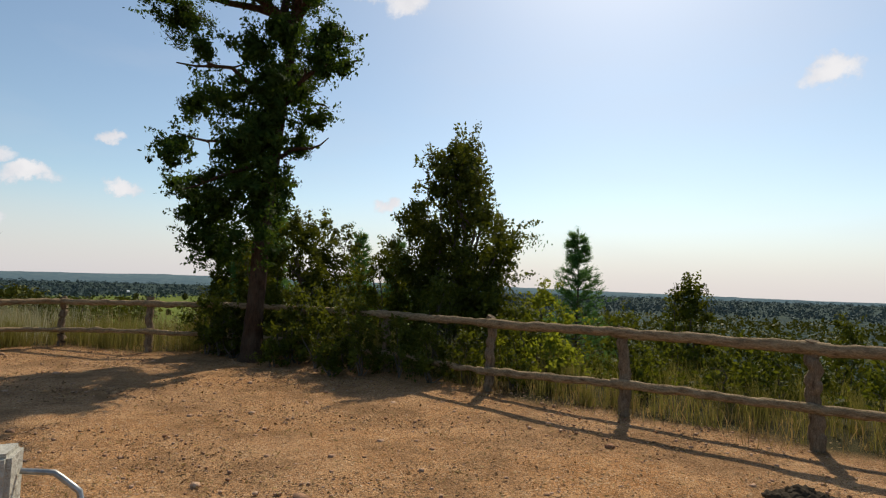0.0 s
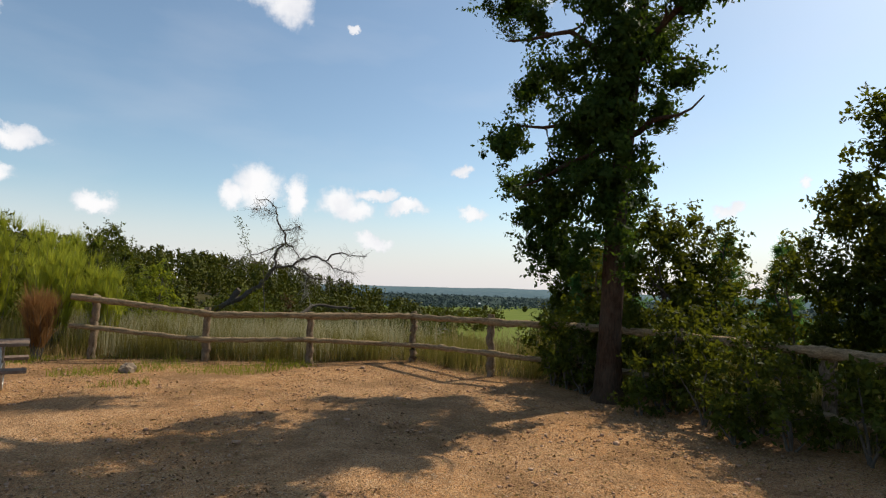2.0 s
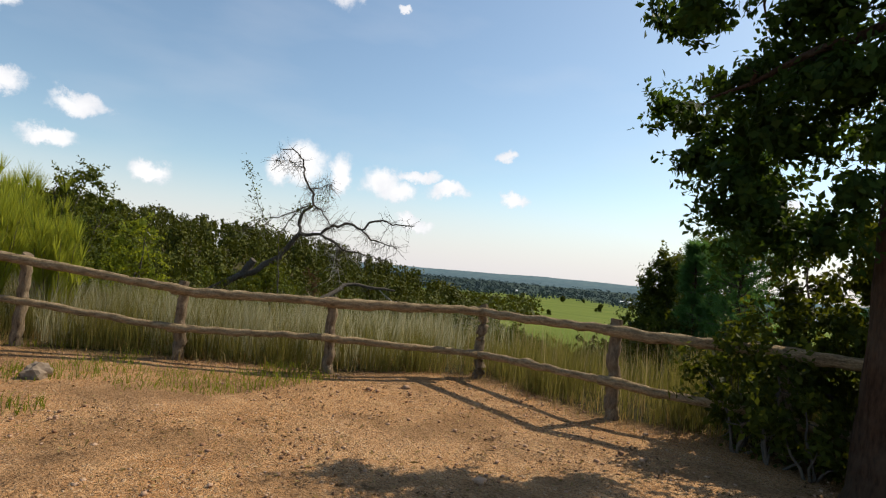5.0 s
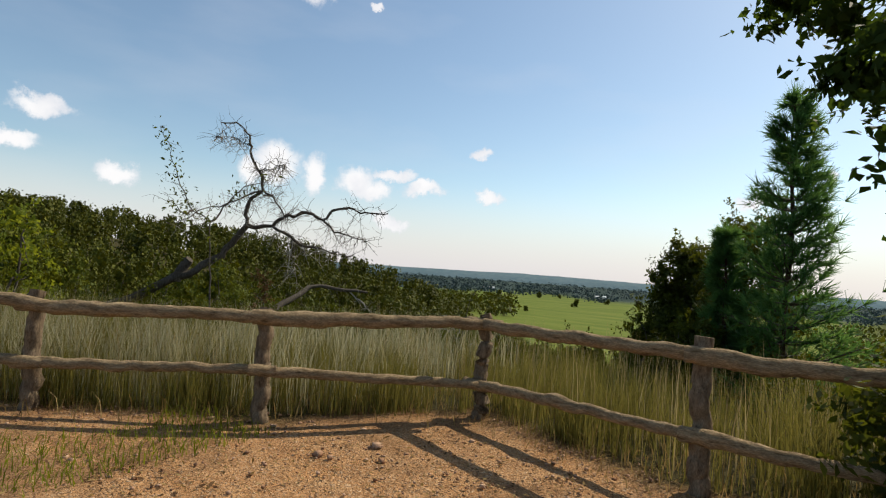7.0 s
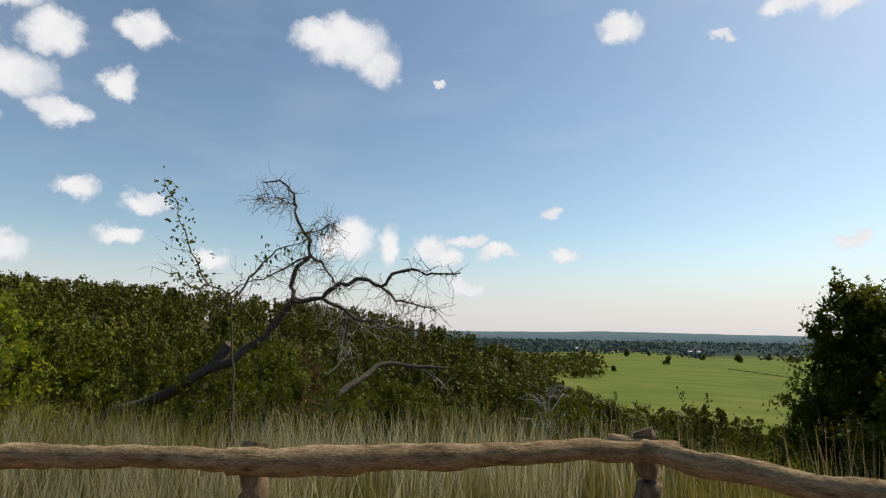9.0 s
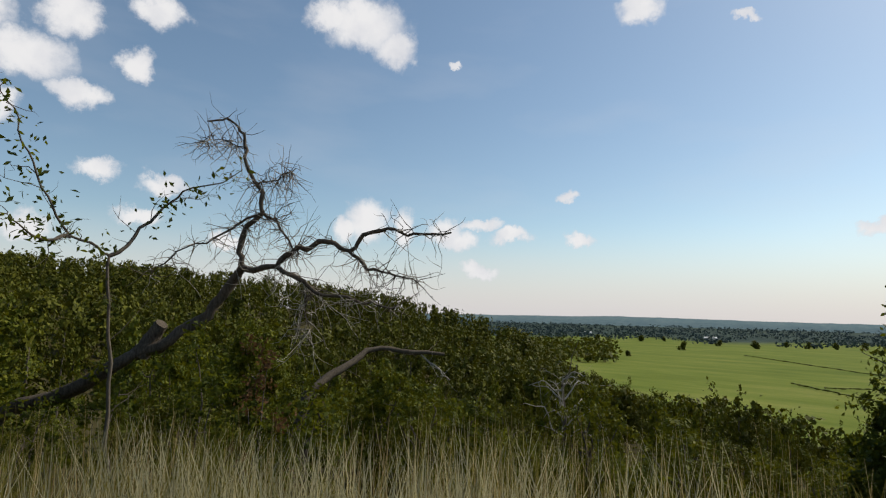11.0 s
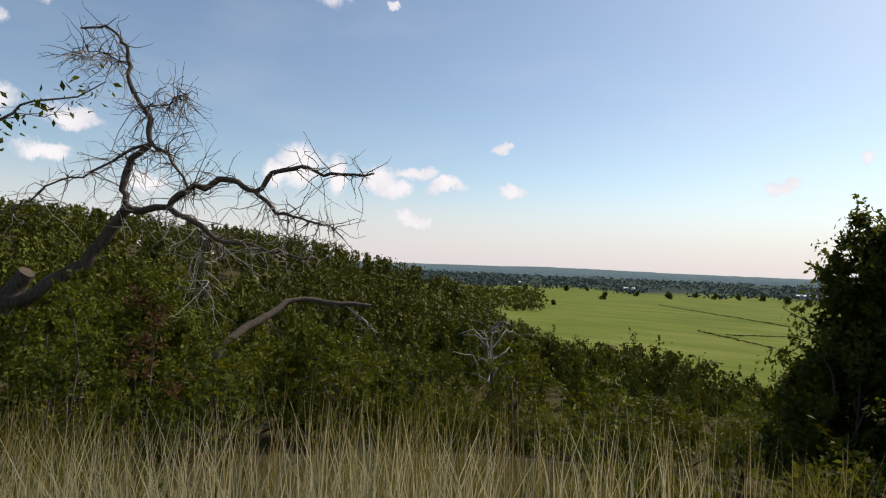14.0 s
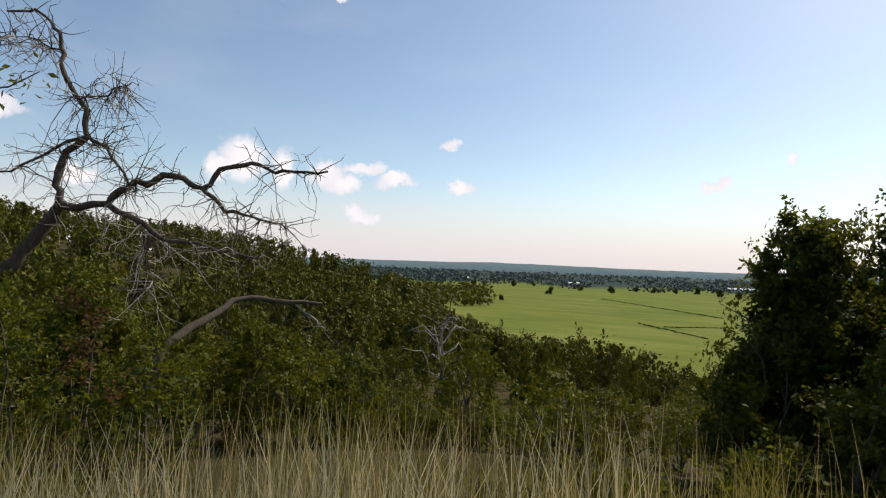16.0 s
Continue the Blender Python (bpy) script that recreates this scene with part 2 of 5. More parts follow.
M_POST = wood_mat("weathered_post", (0.045, 0.030, 0.019), (0.40, 0.30, 0.20), 40.0, (4.0, 4.0, 0.9))
M_PLANK = wood_mat("weathered_plank", (0.13, 0.085, 0.06), (0.33, 0.24, 0.18))
M_POSTW = wood_mat("pale_sawn_post", (0.30, 0.28, 0.23), (0.56, 0.53, 0.46))


def metal_mat():
    k = Mat("galvanised_pipe", 0.45)
    k.b.inputs["Metallic"].default_value = 0.9
    k.colour(k.ramp(k.noise(30.0), (0.3, (0.22, 0.22, 0.21)), (0.7, (0.45, 0.45, 0.44))))
    return k.m


M_PIPE = metal_mat()


def stone_mat(name, dark, light, scale=30.0):
    k = Mat(name, 0.9)
    n = k.noise(scale, 5.0)
    c = k.ramp(k.geo.outputs["Random Per Island"], (0.0, dark), (1.0, light))
    k.colour(k.mix(k.span(n, 0.35, 0.7), k.mix(0.4, c, dark), c))
    k.bump(n, 0.01, 0.7)
    return k.m


M_PEBBLE = stone_mat("gravel_stone", (0.26, 0.135, 0.075), (0.56, 0.38, 0.26), 60.0)
M_ROCK = stone_mat("pale_rock", (0.16, 0.115, 0.08), (0.30, 0.235, 0.175), 14.0)
M_DUNG = stone_mat("dark_clod", (0.030, 0.022, 0.015), (0.075, 0.058, 0.038), 40.0)


def ground_mat():
    k = Mat("ground_cover", 0.95)
    big, mid, fine = k.noise(0.35, 4.0), k.noise(3.0, 5.0, 0.6), k.noise(38.0, 4.0, 0.65)
    jit = k.t.nodes.new("ShaderNodeVectorMath")
    jit.operation = "ADD"
    wander = k.t.nodes.new("ShaderNodeTexNoise")
    wander.inputs["Scale"].default_value, wander.inputs["Detail"].default_value = 9.0, 3.0
    k.t.links.new(k.pos, wander.inputs["Vector"])
    half = k.t.nodes.new("ShaderNodeVectorMath")
    half.operation = "MULTIPLY"
    k.t.links.new(wander.outputs["Color"], half.inputs[0])
    half.inputs[1].default_value = (0.12, 0.12, 0.0)
    k.t.links.new(k.pos, jit.inputs[0])
    k.t.links.new(half.outputs[0], jit.inputs[1])
    where = jit.outputs[0]
    stones = k.cells(34.0, "Distance", where)
    tone = k.cells(34.0, "Color", where)
    small = k.cells(85.0, "Distance", where)
    dirt = k.ramp(mid, (0.25, (0.33, 0.150, 0.054)), (0.5, (0.48, 0.240, 0.095)), (0.78, (0.58, 0.340, 0.158)))
    dirt = k.mix(k.span(big, 0.35, 0.7, 0.0, 0.55), dirt, (0.52, 0.335, 0.19))
    sep = k.t.nodes.new("ShaderNodeSeparateColor")
    k.t.links.new(tone, sep.inputs[0])
    stone_col = k.ramp(sep.outputs[0], (0.0, (0.24, 0.125, 0.06)), (0.6, (0.46, 0.29, 0.16)), (1.0, (0.64, 0.49, 0.33)))
    dirt = k.mix(k.calc("MULTIPLY", k.span(stones, 0.42, 0.2), k.span(sep.outputs[1], 0.45, 0.6)), dirt, stone_col)
    dirt = k.mix(k.span(fine, 0.33, 0.52, 0.5, 0.0), dirt, (0.17, 0.085, 0.04))
    fleck = k.cells(120.0, "Color", where)
    sep2 = k.t.nodes.new("ShaderNodeSeparateColor")
    k.t.links.new(fleck, sep2.inputs[0])
    dirt = k.mix(k.span(sep2.outputs[0], 0.82, 0.88, 0.0, 0.6), dirt, (0.60, 0.45, 0.29))
    dirt = k.mix(k.span(sep2.outputs[1], 0.80, 0.86, 0.0, 0.75), dirt, (0.085, 0.045, 0.022))
    brown = k.span(k.noise(0.8, 6.0, 0.7), 0.47, 0.60, 0.0, 0.72)
    dirt = k.mix(brown, dirt, k.mix(k.span(fine, 0.4, 0.6), (0.15, 0.080, 0.038), (0.29, 0.17, 0.085)))
    litter = k.ramp(fine, (0.3, (0.025, 0.024, 0.011)), (0.5, (0.055, 0.05, 0.022)), (0.75, (0.12, 0.095, 0.045)))
    field = k.ramp(k.noise(0.012, 5.0, 0.6, None, (1.0, 3.0, 1.0)), (0.3, (0.085, 0.120, 0.018)), (0.5, (0.125, 0.155, 0.026)), (0.7, (0.175, 0.19, 0.045)))
    field = k.mix(k.span(k.noise(0.25, 4.0), 0.4, 0.7, 0.0, 0.3), field, (0.10, 0.14, 0.03))
    # far plain: wooded and open tones, with bluish distance haze painted in
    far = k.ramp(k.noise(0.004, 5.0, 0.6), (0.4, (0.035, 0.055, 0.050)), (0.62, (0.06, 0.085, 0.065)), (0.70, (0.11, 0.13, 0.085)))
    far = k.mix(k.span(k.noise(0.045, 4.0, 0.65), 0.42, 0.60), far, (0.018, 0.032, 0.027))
    c = k.mix(k.attr("dirt"), litter, dirt)
    c = k.mix(k.attr("field"), c, field)
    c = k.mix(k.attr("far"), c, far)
    k.colour(c)
    h = k.calc("ADD", k.calc("MULTIPLY", k.calc("MULTIPLY", k.span(stones, 0.45, 0.1), k.span(sep.outputs[1], 0.45, 0.7)), 0.5), k.calc("MULTIPLY", fine, 0.7))
    h = k.calc("ADD", h, k.calc("MULTIPLY", k.span(small, 0.5, 0.1), 0.25))
    h = k.calc("ADD", h, k.calc("MULTIPLY", mid, 1.6))
    k.bump(h, 0.035, 0.9)
    return k.m


def ridge_mat():
    k = Mat("hazed_ridge", 1.0)
    k.b.inputs["Specular IOR Level"].default_value = 0.0
    # woods tone shifted to pale blue: aerial haze put into the base colour
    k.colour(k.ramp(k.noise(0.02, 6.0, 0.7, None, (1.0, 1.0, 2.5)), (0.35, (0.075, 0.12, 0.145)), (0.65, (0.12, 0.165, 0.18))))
    return k.m


# leaf tones greyed and blued, so distance haze sits in the colour
M_HAZED = leaf_mat("distant_woods", (0.042, 0.062, 0.064), (0.054, 0.080, 0.082), (0.070, 0.100, 0.096), 0.1, 0.9, (1, 1, 1))
M_GROUND, M_RIDGE = ground_mat(), ridge_mat()
M_SHED, M_ROOF = stone_mat("shed_wall", (0.40, 0.38, 0.34), (0.5, 0.48, 0.44), 0.8), stone_mat("metal_roof", (0.62, 0.63, 0.64), (0.75, 0.76, 0.77), 0.5)

# ---- mesh tools ----
rng = np.random.default_rng(7)


class Shape:
    """Collects quads and makes one mesh of them."""

    def __init__(self):
        self.v, self.f, self.n = [], [], 0

    def add(self, v, f):
        v, f = np.asarray(v, float).reshape(-1, 3), np.asarray(f, int).reshape(-1, 4)
        self.v.append(v)
        self.f.append(f + self.n)
        self.n += len(v)
        return self

    def tube(self, pts, radii, sides=7, rough=0.0, caps=True):
        """A tapered limb along points, with an uneven skin."""
        pts = np.asarray(pts, float)
        k = len(pts)
        radii = np.broadcast_to(np.asarray(radii, float), (k,))
        tang = np.gradient(pts, axis=0)
        tang /= np.linalg.norm(tang, axis=1)[:, None] + 1e-9
        ref = np.array((0.0, 0.0, 1.0)) if abs(tang[0][2]) < 0.9 else np.array((1.0, 0.0, 0.0))
        u = np.cross(tang, ref)
        u /= np.linalg.norm(u, axis=1)[:, None] + 1e-9
        w = np.cross(tang, u)
        a = np.linspace(0, 2 * np.pi, sides, endpoint=False)
        r = radii[:, None] * (1 + rough * rng.uniform(-1, 1, (k, sides)))
        ring = pts[:, None] + r[..., None] * (np.cos(a)[None, :, None] * u[:, None] + np.sin(a)[None, :, None] * w[:, None])
        i, j = np.meshgrid(np.arange(k - 1), np.arange(sides), indexing="ij")
        j2 = (j + 1) % sides
        f = np.stack([i * sides + j, i * sides + j2, (i + 1) * sides + j2, (i + 1) * sides + j], -1).reshape(-1, 4)
        self.add(ring.reshape(-1, 3), f)
        if caps:
            for row, flip in ((0, True), (k - 1, False)):
                c = np.concatenate([ring[row], [pts[row]]])
                q = [(n, (n + 1) % sides, (n + 2) % sides, sides) for n in range(0, sides - 1, 2)]
                q = np.array(q)
                self.add(c, q[:, ::-1] if flip else q)
        return self

    def leaves(self, centres, size, ratio=0.55, droop=0.25, vary=0.4, hub=None, loose=0.7):
        """Folded leaf blades at the centres, turned at random."""
        c = np.asarray(centres, float).reshape(-1, 3)
        n = len(c)
        d = rng.normal(size=(n, 3))
        face = rng.normal(size=(n, 3))
        if hub is not None:
            face = c - np.asarray(hub)
            face = face / (np.linalg.norm(face, axis=1)[:, None] + 1e-9) + rng.normal(size=(n, 3)) * loose * 0.6
            d = np.cross(face, d)
        d[:, 2] -= droop * np.linalg.norm(d, axis=1)
        d /= np.linalg.norm(d, axis=1)[:, None] + 1e-9
        s = np.cross(d, face)
        s /= np.linalg.norm(s, axis=1)[:, None] + 1e-9
        k = np.cross(d, s)
        L = size * rng.uniform(1 - vary, 1 + vary, (n, 1))
        W = L * ratio * 0.5
        tip, side_a, side_b = c + d * L, c + d * L * 0.45 + s * W + k * W * 0.35, c + d * L * 0.5 - s * W + k * W * 0.35
        v = np.stack([c, side_a, tip, side_b], 1).reshape(-1, 3)
        return self.add(v, np.arange(4 * n).reshape(-1, 4))

    def needles(self, base, way, count, length, width, spread):
        """Tufts of needles round shoots."""
        b = np.repeat(np.asarray(base, float), count, axis=0)
        d = np.repeat(np.asarray(way, float), count, axis=0) + spread * rng.normal(size=b.shape)
        d /= np.linalg.norm(d, axis=1)[:, None]
        s = np.cross(d, rng.normal(size=b.shape))
        s /= np.linalg.norm(s, axis=1)[:, None] + 1e-9
        n = len(b)
        L = length * rng.uniform(0.6, 1.15, (n, 1))
        v = np.stack([b - s * width, b + s * width, b + d * L + s * width * 0.2, b + d * L - s * width * 0.2], 1).reshape(-1, 3)
        return self.add(v, np.arange(4 * n).reshape(-1, 4))

    def blades(self, root, height, width, lean):
        """Grass blades that bend over as they rise."""
        root = np.asarray(root, float)
        n = len(root)
        h = np.asarray(height, float).reshape(n, 1)
        a = rng.uniform(0, 2 * np.pi, n)
        s = np.stack([np.cos(a), np.sin(a), np.zeros(n)], 1) * width
        b = rng.uniform(0, 2 * np.pi, n)
        l = np.stack([np.cos(b), np.sin(b), np.zeros(n)], 1) * (lean * rng.uniform(0.1, 1.0, (n, 1))) * h
        up = np.array((0, 0, 1.0))
        mid, tip = root + up * h * 0.55 + l * 0.3, root + up * h * (1 - 0.3 * lean) + l
        v = np.stack([root - s, root + s, mid + s * 0.8, mid - s * 0.8, tip + s * 0.15, tip - s * 0.15], 1).reshape(-1, 3)
        o = np.arange(n)[:, None] * 6
        return self.add(v, np.concatenate([o + np.array([[0, 1, 2, 3]]), o + np.array([[3, 2, 4, 5]])]))

    def mesh(self, name, mat, smooth=False):
        v, f = np.concatenate(self.v), np.concatenate(self.f)
        me = bpy.data.meshes.new(name)
        me.vertices.add(len(v))
        me.vertices.foreach_set("co", v.astype(np.float32).ravel())
        me.loops.add(f.size)
        me.loops.foreach_set("vertex_index", f.astype(np.int32).ravel())
        me.polygons.add(len(f))
        me.polygons.foreach_set("loop_start", np.arange(0, f.size, 4, dtype=np.int32))
        me.polygons.foreach_set("loop_total", np.full(len(f), 4, dtype=np.int32))
        if smooth:
            me.polygons.foreach_set("use_smooth", np.ones(len(f), dtype=bool))
        me.update(calc_edges=True)
        me.validate()
        me.materials.append(mat)
        return me


def part(name, shape, mat, parent=None, label="", smooth=False):
    ob = new(name, shape.mesh(name, mat, smooth) if isinstance(shape, Shape) else shape)
    if parent is not None:
        ob.parent = parent
    if label:
        tagged(ob, label)
    return ob


def thing(name, place, label, category, group="", kind=""):
    ob = new(name)
    ob.location = place
    ob.empty_display_size = 0.2
    return tagged(ob, label, category, group, kind)


def wobble(a, b, n, amount, sag=0.0):
    """A wandering line from a to b."""
    a, b = np.asarray(a, float), np.asarray(b, float)
    t = np.linspace(0, 1, n)[:, None]
    p = a + (b - a) * t
    off = rng.normal(size=(n, 3)) * amount
    off[0] = off[-1] = 0
    if n > 3:
        off[1:-1] = (off[1:-1] * 2 + off[:-2] + off[2:]) / 3
    p += off
    p[:, 2] -= sag * 4 * (t * (1 - t))[:, 0]
    return p


# ---- lie of the land ----
POSTS = [(-11.51, 8.63), (-9.77, 9.99), (-8.02, 11.21), (-6.49, 12.87), (-4.26, 12.22), (-2.50, 12.25), (-0.75, 11.60),
         (0.97, 10.20), (2.67, 8.54), (4.28, 7.02), (5.79, 5.51), (7.40, 4.10), (9.20, 3.00)]
EDGE = np.array([(-40.0, 2.5), (-20.0, 4.2), (-13.5, 6.8)] + POSTS + [(40.0, -8.0)])
HUB = np.array((-7.4, 13.2))


def outside(p):
    """Metres beyond the fence line; negative inside the clearing."""
    p = np.asarray(p, float).reshape(-1, 2)
    best, side = np.full(len(p), 1e9), np.zeros(len(p))
    for a, b in zip(EDGE[:-1], EDGE[1:]):
        d = b - a
        t = np.clip(((p - a) @ d) / (d @ d), 0, 1)
        off = p - (a + t[:, None] * d)
        dist = np.hypot(*off.T)
        s = np.sign(d[0] * off[:, 1] - d[1] * off[:, 0])
        near = dist < best
        best, side = np.where(near, dist, best), np.where(near, s, side)
    return best * side


TURNS = [-180, -140, -100, -60, 0, 10, 18, 24, 30, 35, 40, 48, 55, 68, 87, 110, 140, 180]
AT_60 = [0, 0, -5, -13, -14, -14, -14, -14, -14, -14, -13, -13, -12, -10, -6, -1, 0, 0]
AT_180 = [0, 0, -20, -43, -43, -42, -37, -29, -17, -12, -7.5, -0.5, 2.5, 6, 8, 5, 0, 0]
AT_420 = [0, 0, -40, -43, -43, -43, -43, -43, -43, -42, -40, -30, -16, -2, 4, 2, 0, 0]


def land(p):
    p = np.asarray(p, float).reshape(-1, 2)
    off = p - HUB
    d = np.hypot(*off.T)
    turn = np.degrees(np.arctan2(-off[:, 0], off[:, 1]))
    a, b, c = (np.interp(turn, TURNS, col) for col in (AT_60, AT_180, AT_420))

    def ease(x):
        x = np.clip(x, 0, 1)
        return x * x * (3 - 2 * x)

    slope = np.clip((d - 4) / 56, 0, 1)
    z = a * slope + (b - a) * ease((d - 60) / 120) + (c - b) * ease((d - 180) / 240) + (-43 - c) * ease((d - 420) / 400)
    s = outside(p)
    z = z * ease((s - 2.2) / 8.0) - 0.9 * ease((s - 2.6) / 3.5)
    return z + np.where(s > 8, np.sin(p[:, 0] * 0.13) * np.cos(p[:, 1] * 0.11) * 0.5, 0.0) * np.clip((60 - d) / 40, 0, 1)


def on_land(x, y):
    return float(land([(x, y)])[0])


def make_ground():
    radii = np.concatenate([np.arange(0.25, 24, 0.3), 24 * 1.075 ** np.arange(1, 75)])
    radii = radii[radii < 4850]
    sectors = 288
    a = np.linspace(0, 2 * np.pi, sectors, endpoint=False)
    x, y = np.outer(radii, np.sin(a)) - 4.0, np.outer(radii, np.cos(a)) + 8.0
    p = np.stack([x.ravel(), y.ravel()], 1)
    z = land(p)
    rel = np.array([noise.fractal((q[0] * 0.5, q[1] * 0.5, 0.0), 1.0, 2.0, 4) if abs(q[0]) < 40 and abs(q[1]) < 50 else 0.0 for q in p])
    z = z + rel * 0.035
    v = np.concatenate([np.column_stack([p, z]), [(-4.0, 8.0, 0.0)]])
    n = len(radii)
    i, j = np.meshgrid(np.arange(n - 1), np.arange(sectors), indexing="ij")
    j2 = (j + 1) % sectors
    f = np.stack([i * sectors + j, (i + 1) * sectors + j, (i + 1) * sectors + j2, i * sectors + j2], -1).reshape(-1, 4)
    hub = np.array([(n * sectors, k, (k + 1) % sectors, (k + 2) % sectors) for k in range(0, sectors, 2)])
    shp = Shape().add(v, np.concatenate([f, hub]))
    me = shp.mesh("ground", M_GROUND, True)
    s = outside(v[:, :2])
    rough_edge = np.array([noise.fractal((q[0] * 0.7, q[1] * 0.7, 3.0), 1.0, 2.0, 3) for q in v[:, :2]])
    d = np.hypot(*(v[:, :2] - HUB).T)
    turn = np.degrees(np.arctan2(-(v[:, 0] - HUB[0]), v[:, 1] - HUB[1]))
    zones = {
        "dirt": np.clip((0.25 - s + rough_edge * 0.6) / 0.5, 0, 1),
        "field": np.clip((-34 - v[:, 2]) / 5, 0, 1) * np.clip((d - 130) / 60, 0, 1) * np.clip((turn + 9) / 3, 0, 1) * (turn < 70),
        # distance zone where the ground takes its haze-tinted colours
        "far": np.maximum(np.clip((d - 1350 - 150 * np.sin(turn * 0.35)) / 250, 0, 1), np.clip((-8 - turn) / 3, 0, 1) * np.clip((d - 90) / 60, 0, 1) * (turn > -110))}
    for name, val in zones.items():
        me.attributes.new(name, "FLOAT", "POINT").data.foreach_set("value", val.astype(np.float32))
    tagged(new("ground", me), "reddish gravel clearing falling away to wooded slopes and green pasture", "ground", kind="structure")


make_ground()

# ---- log fence ----
POST_TOP = [1.30, 1.10, 1.10, 1.13, 1.19, 1.15, 1.15, 1.15, 1.17, 1.16, 1.18, 1.16, 1.16]
RAIL_TOP = [1.20, 0.98, 1.00, 1.03, 1.06, 1.07, 1.08, 1.08, 1.08, 1.09, 1.10, 1.10, 1.08]
RAIL_LOW = [0.62, 0.44, 0.50, 0.38, 0.46, 0.42, 0.38, 0.36, 0.32, 0.42, 0.46, 0.44, 0.44]


def log_shape(a, b, r0, r1, bend=0.03, sides=12, knots=4):
    """A barked log with a slight bow, swellings at old knots and sawn ends."""
    n = 36
    p = wobble(a, b, n, bend * 0.5)
    t = np.linspace(0, 1, n)
    p[:, 2] += np.sin(t * np.pi * rng.uniform(0.8, 2.2)) * bend * rng.uniform(-1, 1)
    r = r0 + (r1 - r0) * t
    for _ in range(knots):
        r = r * (1 + rng.uniform(0.05, 0.17) * np.exp(-((t - rng.uniform(0.05, 0.95)) / rng.uniform(0.015, 0.06)) ** 2))
    return Shape().tube(p, r, sides, 0.085)


def build_fence():
    fence = thing("log_fence", (-4.9, 13.8, 0), "weathered pale tan post and rail fence of rough logs", "fence")
    fence.location = (0, 0, 0)
    for (x, y), top in zip(POSTS, POST_TOP):
        lean = rng.normal(size=2) * 0.04
        part("post", log_shape((x, y, -0.25), (x + lean[0], y + lean[1], top), 0.080, 0.068, 0.03, 10, 3), M_POST, fence, smooth=True)
    for k in range(len(POSTS) - 1):
        a, b = np.array(POSTS[k]), np.array(POSTS[k + 1])
        way = (b - a) / np.linalg.norm(b - a)
        side = np.array((way[1], -way[0])) * 0.11
        for name, zs, r in (("top_rail", RAIL_TOP, 0.063), ("bottom_rail", RAIL_LOW, 0.052)):
            back = 0.42 if k == 0 else 0.14
            p0, p1 = a - way * back + side, b + way * 0.14 + side * (0.75 if k % 2 else 1.15)
            z0 = zs[k] + (0.06 if k == 0 else 0.0)
            shp = log_shape((*p0, z0), (*p1, zs[k + 1]), r * rng.uniform(0.95, 1.18), r * rng.uniform(0.72, 1.0), 0.014)
            part(name, shp, M_LOG, fence, smooth=True)


build_fence()


# ---- trees and shrubs ----
def ball(n, centre, radius, flat=1.0, shell=0.45):
    """Points in a rough ball, thicker towards its skin."""
    d = rng.normal(size=(n, 3))
    d /= np.linalg.norm(d, axis=1)[:, None]
    r = radius * (shell + (1 - shell) * rng.uniform(0, 1, (n, 1))) * (1 + 0.25 * rng.normal(size=(n, 1)))
    p = d * r
    p[:, 2] *= flat
    return np.asarray(centre) + p


def foliage(clumps, per_m2, size, sub=5, ratio=0.55, sprays=3, core=None, loose=0.6):
    """Leaves in clumps of clumps with leafy sprays reaching out, so that the outline is uneven and has gaps."""
    shp = Shape()
    for x, y, z, r in clumps:
        inner = ball(max(3, int(sub * (1 + r * 3))), (x, y, z), r * 0.78, 0.85, 0.35)
        n = max(6, int(per_m2 * r * r * 4 / len(inner)))
        for c in inner:
            q = r * rng.uniform(0.20, 0.40)
            shp.leaves(ball(n, c, q, 0.8, 0.2), size, ratio, hub=core or (x, y, z), loose=loose)
        for _ in range(sprays):
            d = rng.normal(size=3) + np.array((0, 0, 0.5))
            d /= np.linalg.norm(d)
            reach = r * rng.uniform(1.05, 1.6)
            k = max(5, int(reach / size * 2.2))
            line = np.array((x, y, z)) + d * np.linspace(0.6 * r, reach, k)[:, None]
            line[:, 2] -= 0.12 * r * np.linspace(0, 1, k) ** 2
            shp.leaves(np.repeat(line, 2, axis=0) + rng.normal(size=(2 * k, 3)) * size * 0.45, size * 0.9, ratio)
    return shp


def limbs(start, targets, r0, sag=-0.15, sides=6):
    shp = Shape()
    start = np.asarray(start, float)
    for t in targets:
        t = np.asarray(t, float)
        d = np.linalg.norm(t - start)
        p = wobble(start, t, 7, 0.05 * d, sag * d * 0.5)
        shp.tube(p, np.linspace(r0, r0 * 0.18, 7), sides, 0.08)
        for _ in range(2):
            k = int(rng.integers(2, 6))
            e = p[k] + rng.normal(size=3) * min(0.09 * d, 0.3) + np.array((0, 0, 0.04 * d))
            shp.tube(wobble(p[k], e, 4, 0.03 * d), np.linspace(r0 * 0.4, r0 * 0.08, 4), 4, 0.05, False)
    return shp


